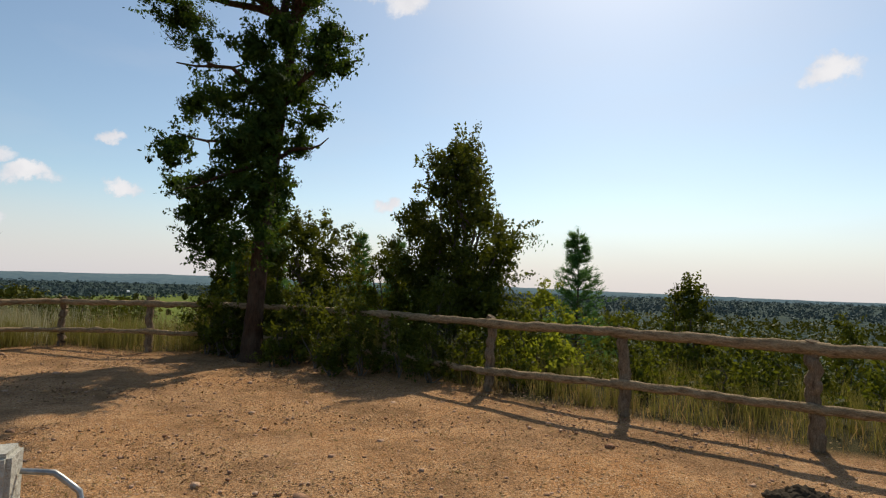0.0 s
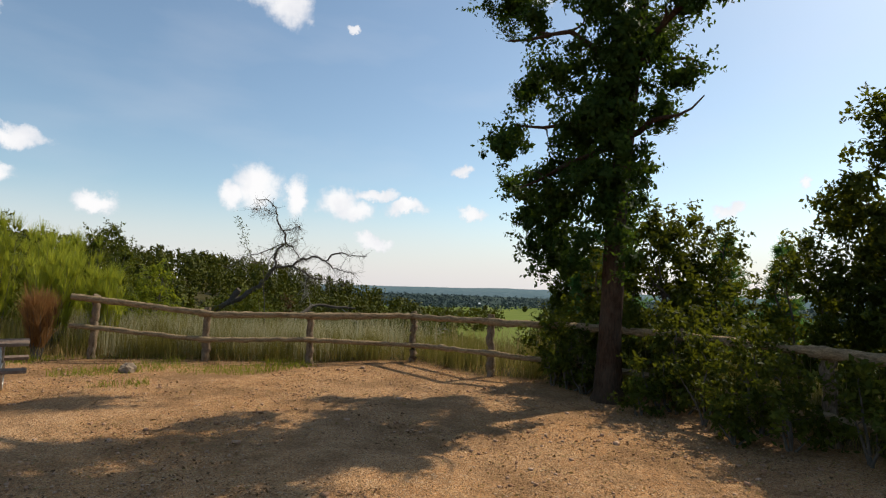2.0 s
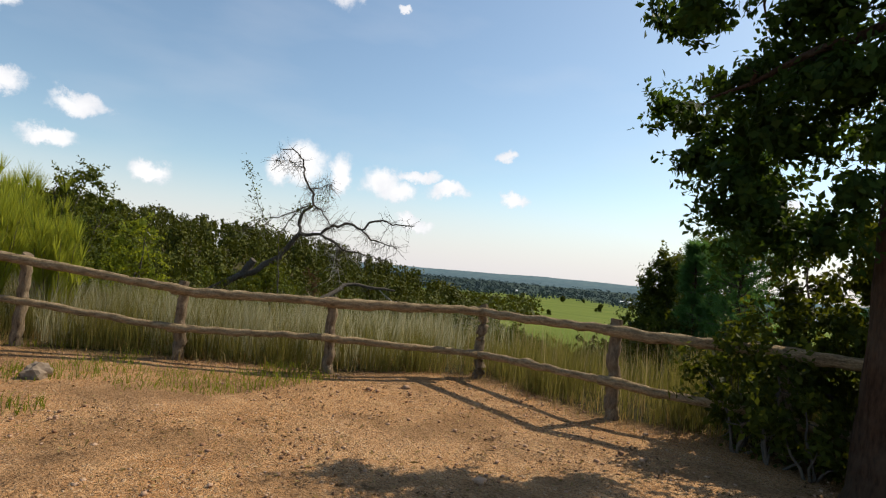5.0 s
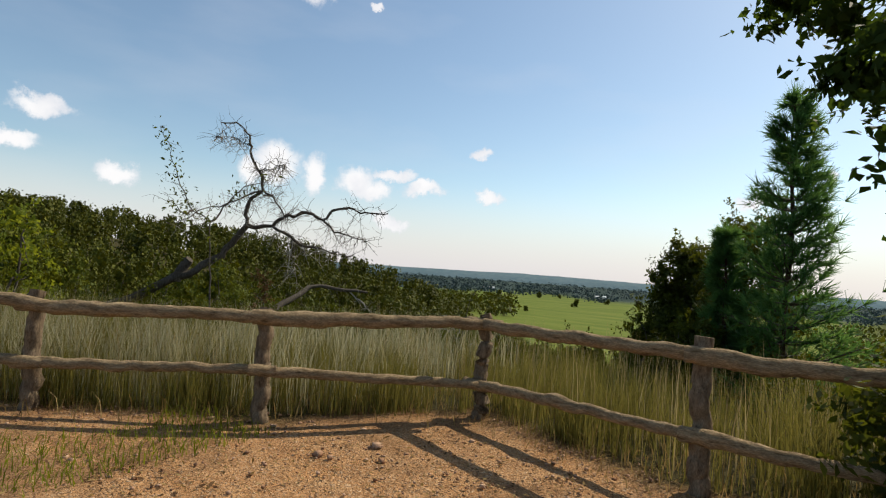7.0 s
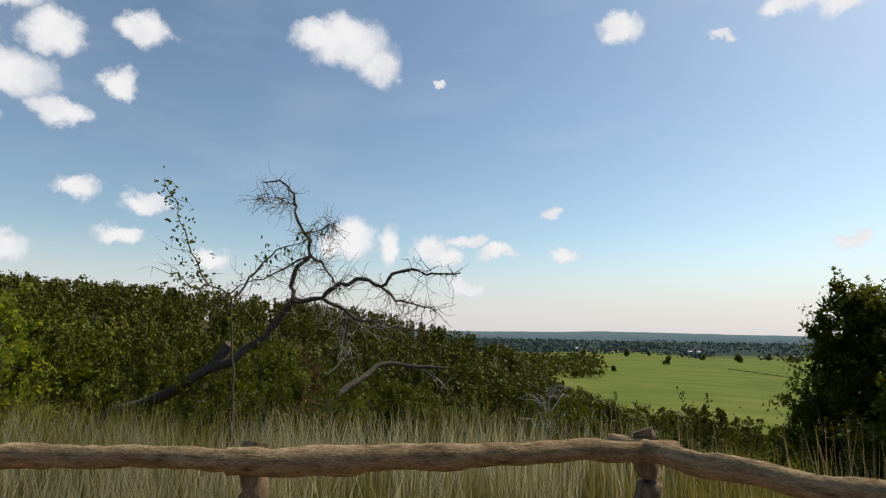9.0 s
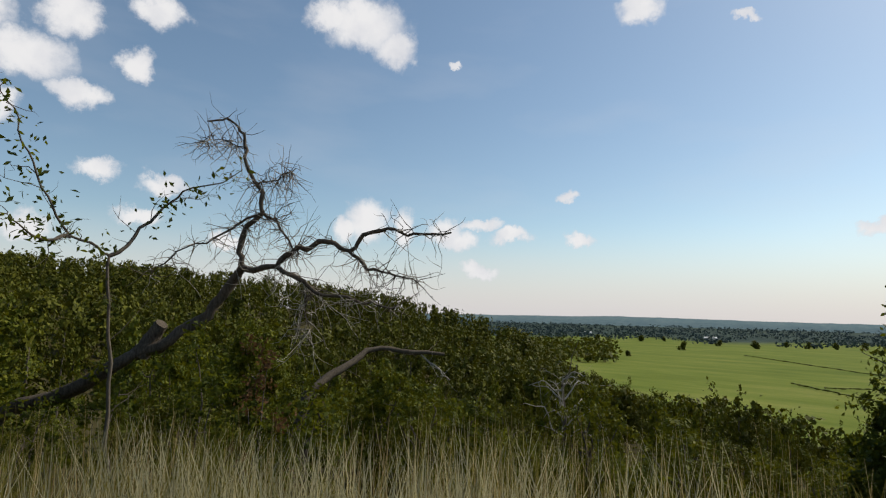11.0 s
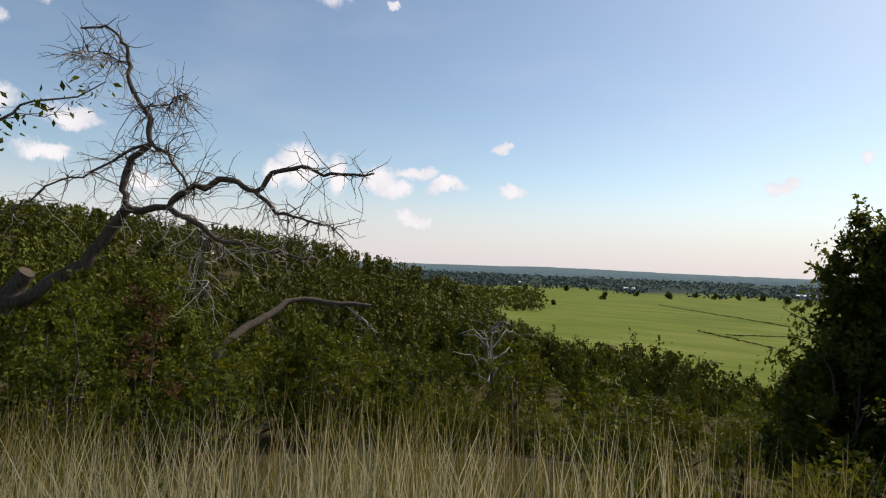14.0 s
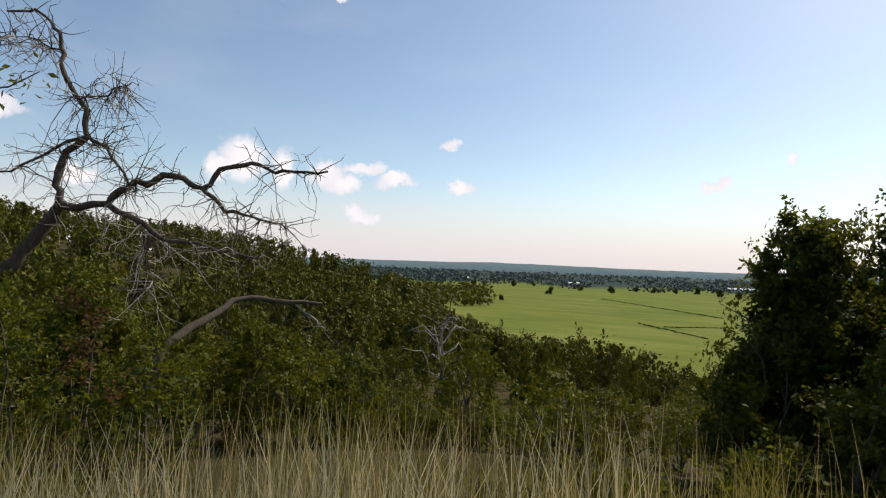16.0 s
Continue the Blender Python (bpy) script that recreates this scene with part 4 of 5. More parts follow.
def build_bleached_tree(x, y, top):
    z0 = on_land(x, y)
    ob = thing("bleached_tree", (x, y, z0), "leafless dead tree with arching silvery branches on the slope", "dead tree")
    h = top - z0
    stem = wobble((0, 0, -0.3), (-0.2, 0.1, h * 0.80), 12, 0.12)
    part("trunk", Shape().tube(stem, np.linspace(0.20, 0.07, 12), 9, 0.12), M_DEAD, ob, smooth=True)
    for k in range(15):
        shp = Shape()
        a, m = k * 2.4, 5 + k % 7
        b = stem[m]
        reach = rng.uniform(1.6, 4.2) * (1.15 - 0.05 * m)
        rise = rng.uniform(0.5, 3.0) if k % 3 else rng.uniform(-0.6, 0.4)
        tip = b + np.array((math.cos(a) * reach, math.sin(a) * reach, rise))
        mid = b + (tip - b) * 0.5 + np.array((0, 0, rng.uniform(0.1, 0.4) * reach))
        q = crooked([b, mid, tip], 6, 0.07)
        shp.tube(q, np.linspace(0.060, 0.014, len(q)), 6, 0.12)
        twigs(shp, q, 0.014, 2, 0.8)
        part("branch", shp, M_PALE, ob)
    q = crooked([stem[-1], (0.3, 0.2, h * 0.92), (0.9, 0.3, h * 1.18)], 6, 0.03)
    part("leader", Shape().tube(q, np.linspace(0.06, 0.015, len(q)), 5, 0.1), M_DEAD, ob)


build_bleached_tree(-24.3, 44.2, -1.2)


def build_leafy_sapling():
    z0 = on_land(-11.44, 13.1)
    ob = thing("sapling", (0, 0, 0), "thin sapling with sparse small leaves before the dead tree", "sapling")
    lines = [[(-11.44, 13.14, z0 - 0.1), (-11.48, 13.02, 1.02), (-11.49, 12.98, 1.44), (-11.50, 12.94, 2.07), (-11.55, 12.66, 2.21), (-11.59, 12.44, 2.57), (-11.61, 12.25, 3.00), (-11.62, 12.06, 3.39)],
             [(-11.50, 12.94, 2.07), (-11.52, 13.25, 2.41), (-11.45, 13.48, 2.72), (-11.26, 13.95, 3.00)],
             [(-11.55, 12.66, 2.21), (-11.45, 12.45, 2.15), (-11.35, 12.2, 2.3)]]
    wood, green = Shape(), Shape()
    for line in lines:
        q = crooked(line, 6, 0.04)
        wood.tube(q, np.linspace(0.018, 0.004, len(q)), 4, 0.1)
        twigs(wood, q, 0.004, 8, 0.2, 0.3)
        near = q[len(q) // 3:]
        green.leaves(np.repeat(near, 9, axis=0) + rng.normal(size=(len(near) * 9, 3)) * 0.07, 0.06, 0.45)
    part("stem", wood, M_TWIG, ob)
    part("leaves", green, M_SHRUB, ob)


build_leafy_sapling()


def build_slope_shrubs():
    protos = {}
    for name, mat, label in (("green", M_CEDAR, "green shrub on the grassy slope"), ("olive", M_WOODS, "olive-green shrub on the grassy slope"),
                             ("bright", M_SHRUB, "yellow-green shrub on the grassy slope")):
        protos[name] = shrub("shrub", -12.0 - len(protos) * 3.1, 23.0 + len(protos) * 1.3, 2.2, 1.2, mat, label, 0.07, 240, group="shrubs on the slope")
    made, spots = 0, []
    while made < 62:
        turn, d = rng.uniform(-50, 88), rng.uniform(5.5, 26)
        x, y = HUB[0] - math.sin(radians(turn)) * d, HUB[1] + math.cos(radians(turn)) * d
        s = float(outside([(x, y)])[0])
        if s < 3.6 or any((x - a) ** 2 + (y - b) ** 2 < 2.2 for a, b in spots):
            continue
        if 23 < turn < 72 and d < 9.0:
            continue
        spots.append((x, y))
        z = on_land(x, y)
        low = -19.0 if 14 < turn < 40 else -15.0 if turn < 14 else -12.5
        h = min(rng.uniform(1.4, 3.0), d * math.tan(radians(low + rng.uniform(0, 4.5))) + 1.8 - z)
        if h < 0.5:
            continue
        pick = ("green", "olive", "green", "green", "olive")[int(rng.integers(0, 5))]
        m = pose(x, y, z, 0, 0, rng.uniform(0, 360))
        ob = copy_thing(protos[pick], m)
        k = h / 2.2
        ob.scale = (k * 1.25, k * 1.25, k)
        made += 1


build_slope_shrubs()

# ---- grasses ----
def scatter(n, box, keep):
    x0, y0, x1, y1 = box
    p = np.column_stack([rng.uniform(x0, x1, n), rng.uniform(y0, y1, n)])
    return p[keep(p)]


def patchy(p, scale, seed):
    return np.array([noise.noise((q[0] * scale, q[1] * scale, seed)) for q in p])


def rooted(p):
    return np.column_stack([p, land(p) - 0.02])


def build_grass():
    p = scatter(420000, (-20, 4, 12, 24), lambda q: (outside(q) > 0.08) & (outside(q) < 4.8))
    more = scatter(90000, (-14.5, 9, -5, 17), lambda q: (outside(q) > 0.1) & (outside(q) < 3.2))
    p = np.concatenate([p, more])
    s = outside(p)
    keep = rng.uniform(0, 1, len(p)) < np.clip(1.1 - s / 5.5, 0.15, 1) * np.clip(0.62 + 1.7 * patchy(p, 0.9, 1.0), 0.10, 1) * np.where(p[:, 0] > 1, 0.55, 1.0)
    p, s = p[keep], s[keep]
    thin = rng.uniform(0, 1, len(p)) < np.where((p[:, 1] > 14.8) & (p[:, 0] > -9.6), 0.5, np.where((p[:, 0] > -8.8) & (p[:, 0] < -4), 0.8, 1.0))
    hubs = p[thin][::11]
    p = np.repeat(hubs, 13, axis=0) + rng.normal(size=(len(hubs) * 13, 2)) * 0.055
    tuft = np.repeat(rng.uniform(0.38, 1.25, len(hubs)), 13)
    tall = (0.86 + 0.30 * patchy(p, 0.6, 5.0)) * tuft * rng.uniform(0.55, 1.1, len(p)) * np.where(p[:, 0] > 1, 0.7, 1.0) * np.where((p[:, 0] > -8.6) & (p[:, 0] < -4), 0.78, 1.0)
    ob = new("tall_grass", Shape().blades(rooted(p), tall, 0.0034, 0.34).mesh("tall_grass", M_GRASS))
    tagged(ob, "tall yellow-green and straw grass beyond the fence", "grass", kind="stuff")
    q = scatter(17000, (-20, 4, 3, 24), lambda a: (outside(a) > 0.2) & (outside(a) < 4.6))
    q = q[patchy(q, 1.3, 12.0) > -0.05]
    h = rng.uniform(0.7, 1.15, len(q))
    ob = new("seed_stalks", Shape().blades(rooted(q), h, 0.0030, 0.14).mesh("seed_stalks", M_STRAW))
    tagged(ob, "dry straw-coloured grass stalks standing above the grass", "grass", kind="stuff")
    q = scatter(60000, (-16, 3, 12, 17), lambda a: (outside(a) > 0.05) & (outside(a) < 1.3))
    q = q[rng.uniform(0, 1, len(q)) < np.clip(0.7 + patchy(q, 1.2, 3.0), 0.15, 1)]
    ob = new("low_grass", Shape().blades(rooted(q), rng.uniform(0.12, 0.45, len(q)), 0.0046, 0.9).mesh("low_grass", M_OCHRE))
    tagged(ob, "thick low ochre grass along the fence", "grass", kind="stuff")
    q = scatter(34000, (-14.5, 9.0, -6.6, 16.0), lambda a: (outside(a) > 0.25) & (outside(a) < 2.8))
    q = q[(patchy(q, 1.1, 21.0) > -0.1) & (rng.uniform(0, 1, len(q)) < np.clip((-6.8 - q[:, 0]) / 2.4, 0, 1))]
    ob = new("bleached_grass", Shape().blades(rooted(q), rng.uniform(0.5, 1.1, len(q)), 0.0036, 0.32).mesh("bleached_grass", M_BLEACH))
    tagged(ob, "tall pale bleached grass beyond the fence", "grass", kind="stuff")
    # dead thatch and tufts at the fence foot
    q = scatter(30000, (-16, 2, 12, 16), lambda a: (outside(a) > -0.4) & (outside(a) < 0.5))
    q = q[(patchy(q, 1.1, 9.0) > -0.12)]
    ob = new("fence_grass", Shape().blades(rooted(q), rng.uniform(0.06, 0.3, len(q)), 0.004, 0.9).mesh("fence_grass", M_OCHRE))
    tagged(ob, "dry tangled grass at the foot of the fence", "grass", kind="stuff")
    q = scatter(46000, (-18, 2, -7.6, 11), lambda a: (outside(a) < 0.1) & (outside(a) > -4.2 + 0.3 * (a[:, 0] + 12)))
    q = q[patchy(q, 0.7, 4.0) > -0.02]
    ob = new("short_grass", Shape().blades(rooted(q), rng.uniform(0.04, 0.22, len(q)), 0.004, 0.9).mesh("short_grass", M_LIME))
    tagged(ob, "patchy short green grass on the gravel", "grass", kind="stuff")


build_grass()


# ---- gravel ----
def build_gravel():
    base = np.array([(x, y, z) for x in (-1, 1) for y in (-1, 1) for z in (-1, 1)], float)
    faces = np.array([(0, 1, 3, 2), (4, 6, 7, 5), (0, 4, 5, 1), (2, 3, 7, 6), (0, 2, 6, 4), (1, 5, 7, 3)])
    p = scatter(30000, (-13, -3, 9, 14), lambda a: outside(a) < 0.3)
    n = len(p)
    size = np.exp(rng.normal(-5.0, 0.5, n))
    v = base[None] * size[:, None, None] * rng.uniform(0.55, 1.2, (n, 8, 3))
    v[:, :, 2] *= 0.6
    a = rng.uniform(0, 6.28, n)
    c, s = np.cos(a)[:, None], np.sin(a)[:, None]
    v[:, :, 0], v[:, :, 1] = v[:, :, 0] * c - v[:, :, 1] * s, v[:, :, 0] * s + v[:, :, 1] * c
    v += np.column_stack([p, land(p) + size * 0.25])[:, None]
    f = (np.arange(n)[:, None, None] * 8 + faces[None]).reshape(-1, 4)
    ob = new("gravel", Shape().add(v.reshape(-1, 3), f).mesh("gravel", M_PEBBLE, True))
    tagged(ob, "loose reddish and buff gravel stones on the dirt", "gravel", kind="stuff")


build_gravel()


def build_litter():
    p = scatter(60000, (-13, -3, 9, 14), lambda a: outside(a) < 0.6)
    n = len(p)
    c = np.column_stack([p, land(p) + 0.012])
    d = rng.normal(size=(n, 3)) * np.array((1, 1, 0.18))
    d /= np.linalg.norm(d, axis=1)[:, None]
    s = np.cross(d, np.array((0, 0, 1.0)) + rng.normal(size=(n, 3)) * 0.3)
    s /= np.linalg.norm(s, axis=1)[:, None]
    L, W = np.exp(rng.normal(-3.6, 0.5, (n, 1))), rng.uniform(0.003, 0.013, (n, 1))
    v = np.stack([c, c + d * L * 0.5 + s * W, c + d * L, c + d * L * 0.5 - s * W], 1).reshape(-1, 3)
    ob = new("leaf_litter", Shape().add(v, np.arange(4 * n).reshape(-1, 4)).mesh("leaf_litter", M_OCHRE))
    tagged(ob, "dry leaf bits and straw strewn over the dirt", "litter", kind="stuff")


build_litter()


def build_dead_leaves():
    p = scatter(34000, (-13, -3, 9, 14), lambda a: outside(a) < 0.5)
    p = p[patchy(p, 0.8, 31.0) > -0.05]
    c = np.column_stack([p, land(p) + 0.014])
    ob = new("dead_leaves", Shape().leaves(c, 0.034, 0.6, 0.0, 0.5, hub=(0, 0, -400.0), loose=0.5).mesh("dead_leaves", M_RUST))
    tagged(ob, "curled brown dead leaves scattered over the dirt", "litter", kind="stuff")


build_dead_leaves()


def lump(name, x, y, size, mat, label, category, squash=0.6, seed=1, lumps=1):
    bm = bmesh.new()
    for k in range(lumps):
        off = Vector((rng.normal() * size * 0.45, rng.normal() * size * 0.3, 0)) if k else Vector()
        r = size * (rng.uniform(0.28, 0.5) if lumps > 1 else 0.5)
        made = bmesh.ops.create_icosphere(bm, subdivisions=3, radius=r)["verts"]
        for w in made:
            q = w.co.normalized()
            w.co *= 1 + 0.42 * noise.fractal(q * 1.6 + Vector((seed + k, 0, 0)), 1.0, 2.0, 3)
            w.co.z *= squash
            w.co += off + Vector((0, 0, r * squash * 0.6))
    me = bpy.data.meshes.new(name)
    bm.to_mesh(me)
    bm.free()
    me.materials.append(mat)
    ob = new(name, me)
    ob.location = (x, y, on_land(x, y) - 0.02)
    return tagged(ob, label, category)


lump("rock", -9.38, 8.12, 0.28, M_ROCK, "brownish angular rock lying on the dirt", "rock", 0.85, 8)
dung = thing("dung_pile", (4.45, 3.95, 0.0), "dark crumbly pile of dung on the gravel", "dung")
for k_ in range(16):
    a_, w_ = k_ * 2.4, 0.17 * math.sqrt(k_ / 16)
    clod = lump("clod", 0, 0, 0.17, M_DUNG, "", "", 0.75, 5 + k_)
    clod.parent = dung
    clod.location = (math.cos(a_) * w_ * 1.4, math.sin(a_) * w_, 0.10 * (1 - w_ / 0.2) - 0.02)
    clod.rotation_euler = (0, 0, a_)


# ---- things in the clearing ----
def box_shape(size, bevel=0.006):
    bm = bmesh.new()
    bmesh.ops.create_cube(bm, size=1.0)
    for v in bm.verts:
        v.co = Vector((v.co.x * size[0], v.co.y * size[1], v.co.z * size[2]))
    bmesh.ops.bevel(bm, geom=list(bm.edges), offset=bevel, segments=2, affect="EDGES")
    return bm


def bm_part(name, bm, mat, parent, place, turn=0.0, label=""):
    me = bpy.data.meshes.new(name)
    bm.to_mesh(me)
    bm.free()
    me.materials.append(mat)
    ob = new(name, me)
    ob.parent = parent
    ob.matrix_local = pose(*place, 0, 0, turn)
    if label:
        tagged(ob, label)
    return ob


def build_picnic_table(x, y, turn):
    ob = thing("picnic_table", (x, y, 0), "wooden plank picnic table on bent galvanised pipe legs", "picnic table")
    ob.rotation_euler = (0, 0, radians(turn))
    for k in range(5):
        bm_part("top_plank", box_shape((1.83, 0.135, 0.04)), M_PLANK, ob, (0, (k - 2) * 0.145, 0.74))
    for side in (-1, 1):
        for k in range(2):
            bm_part("seat_plank", box_shape((1.83, 0.135, 0.04)), M_PLANK, ob, (0, side * (0.62 + k * 0.145), 0.45))
    for sx in (-0.62, 0.62):
        for side in (-1, 1):
            line = [(sx, side * 0.30, 0.71), (sx, side * 0.34, 0.42), (sx, side * 0.45, 0.10), (sx, side * 0.58, 0.03), (sx, side * 0.72, 0.03),
                    (sx, side * 0.79, 0.10), (sx, side * 0.80, 0.30), (sx, side * 0.78, 0.42)]
            q = crooked(line, 5, 0.0)
            for _ in range(2):
                q[1:-1] = (q[:-2] + q[1:-1] * 2 + q[2:]) / 4
            part("leg", Shape().tube(q, 0.022, 10), M_PIPE, ob, smooth=True)
        part("crossbar", Shape().tube([(sx, -0.8, 0.415), (sx, 0, 0.415), (sx, 0.8, 0.415)], 0.02, 10), M_PIPE, ob, smooth=True)


build_picnic_table(-8.85, 5.35, 66)


def build_marker_post(x, y, top):
    ob = thing("marker_post", (x, y, 0), "pale weathered sawn wooden post with a loop of cable", "post")
    bm_part("post", box_shape((0.12, 0.12, top + 0.2), 0.012), M_POSTW, ob, (0, 0, (top - 0.2) / 2), 20)
    loop = [(0.06, 0.03, top - 0.06), (0.13, 0.05, top - 0.07), (0.19, 0.06, top - 0.12), (0.22, 0.06, top - 0.25), (0.2, 0.05, 0.4), (0.16, 0.03, 0.01)]
    part("cable", Shape().tube(crooked(loop, 5, 0.01), 0.008, 8), M_PIPE, ob, "grey cable loop", True)


build_marker_post(0.31, 1.24, 1.21)


# ---- woods on the slopes ----
def tree_meshes(kind):
    """Trunk and crown of one woodland tree, unit height."""
    if kind == "cedar":
        clumps = [(rng.normal() * 0.05, rng.normal() * 0.05, z, 0.20 * (1.12 - z) + 0.03) for z in np.linspace(0.12, 0.95, 15)]
        clumps += [(math.cos(a) * 0.14 * (1.1 - z), math.sin(a) * 0.14 * (1.1 - z), z, 0.12 * (1.1 - z) + 0.02) for a, z in zip(rng.uniform(0, 6.28, 14), np.linspace(0.15, 0.85, 14))]
    else:
        clumps = [(math.cos(a) * w, math.sin(a) * w, z, rng.uniform(0.10, 0.17)) for a, w, z in
                  zip(rng.uniform(0, 6.28, 22), rng.uniform(0.02, 0.27, 22), np.linspace(0.32, 0.92, 22))]
    return clumps


def build_woods():
    kinds = []
    for k in range(6):
        kind = "cedar" if k % 2 else "broadleaf"
        clumps = tree_meshes(kind)
        crown = foliage(clumps, 760 if kind == "cedar" else 700, 0.038, 3, 0.75, 1, None, 0.3).mesh("crown", M_CEDAR if kind == "cedar" else M_WOODS)
        trunk = Shape().tube(wobble((0, 0, -0.05), (0, 0, 0.8), 7, 0.012), np.linspace(0.022, 0.006, 7), 6, 0.1).mesh("trunk", M_TWIG)
        kinds.append((kind, crown, trunk))
    # nearer trees, one by one
    n, spots = 0, []
    while n < 265:
        turn, d = rng.uniform(-52, 92), 16 + 75 * rng.uniform(0, 1) ** 0.8
        x, y = HUB[0] - math.sin(radians(turn)) * d, HUB[1] + math.cos(radians(turn)) * d
        s = float(outside([(x, y)])[0])
        h = rng.uniform(4.5, 9.0) * min(1.0, 0.45 + d / 70)
        if s < 7 or any((x - a) ** 2 + (y - b) ** 2 < 13.0 for a, b in spots):
            continue
        z = on_land(x, y)
        elev = math.degrees(math.atan2(z + h - 1.8, d))
        cap = float(np.interp(turn, [-60, -20, 0, 4, 10, 20, 26, 32, 40, 55, 70, 90], [-3.5, -4, -9, -9.0, -7.5, -5.2, -4.8, -2.5, -0.8, 1.6, 2.9, 4.0]))
        cap += 0.7 * noise.noise((turn * 0.4, d * 0.02, 7.0)) - rng.uniform(-0.5, 2.6)
        if 16 < turn < 38 and d < 40:
            cap = min(cap, -14.5 - rng.uniform(0.0, 3.0))
        if elev > cap:
            h = d * math.tan(radians(cap)) + 1.8 - z
            if h < 1.3:
                continue
        kind, crown, trunk = kinds[int(rng.integers(0, 6))]
        ob = thing("cedar_tree" if kind == "cedar" else "woodland_tree", (x, y, z),
                   "bushy green cedar on the wooded slope" if kind == "cedar" else "round-crowned green tree on the wooded slope", "tree", "trees on the slope")
        ob.scale = (h * rng.uniform(0.60, 0.88),) * 2 + (h,)
        ob.rotation_euler = (0, 0, rng.uniform(0, 6.28))
        part("trunk", trunk, None, ob)
        part("crown", crown, None, ob)
        spots.append((x, y))
        n += 1
    # the woods beyond
    shp = Shape()
    proto = []
    for k in range(5):
        c = Shape()
        for x, y, z, r in tree_meshes("cedar" if k % 2 else "broadleaf"):
            c.leaves(ball(8, (x, y, z), r * 0.95, 0.9, 0.7), 0.082, 0.85, hub=(x, y, z - 0.03), loose=0.25)
        proto.append((np.concatenate(c.v), np.concatenate(c.f)))
    count = 0
    while count < 1950:
        turn, d = rng.uniform(-60, 100), 85 * (420 / 85) ** rng.uniform(0, 1)
        x, y = HUB[0] - math.sin(radians(turn)) * d, HUB[1] + math.cos(radians(turn)) * d
        z = on_land(x, y)
        if z < -35.5 and turn < 38:
            if rng.uniform() > 0.02:
                count += 0.2
                continue
        h = rng.uniform(6.5, 10.5)
        cap = float(np.interp(turn, [-60, -20, 0, 4, 10, 20, 26, 32, 36, 40, 48, 55, 68, 87, 100], [-4, -5, -9.5, -8.8, -7.2, -5.0, -4.3, -1.4, 0.2, 1.2, 2.7, 3.4, 4.2, 4.7, 4.7]))
        if turn > 31 and d > 160:
            h = min(max(h, d * math.tan(radians(cap)) + 1.8 - z - rng.uniform(0, 2.5)), 13.0)
        cap += 0.8 * noise.noise((turn * 0.45, 0.0, 3.0)) + 0.5 * noise.noise((turn * 1.7, 0.0, 9.0))
        elev = math.degrees(math.atan2(z + h - 1.8, d))
        if elev > cap + 0.25:
            count += 0.2
            continue
        v, f = proto[int(rng.integers(0, 5))]
        a = rng.uniform(0, 6.28)
        c, s = math.cos(a), math.sin(a)
        w = h * rng.uniform(0.62, 0.95)
        q = np.column_stack([(v[:, 0] * c - v[:, 1] * s) * w + x, (v[:, 0] * s + v[:, 1] * c) * w + y, v[:, 2] * h + z - 0.5])
        shp.add(q, f)
        count += 1
    tagged(new("woods", shp.mesh("woods", M_WOODS)), "dense green woods covering the far hillside", "woods", kind="stuff")


build_woods()


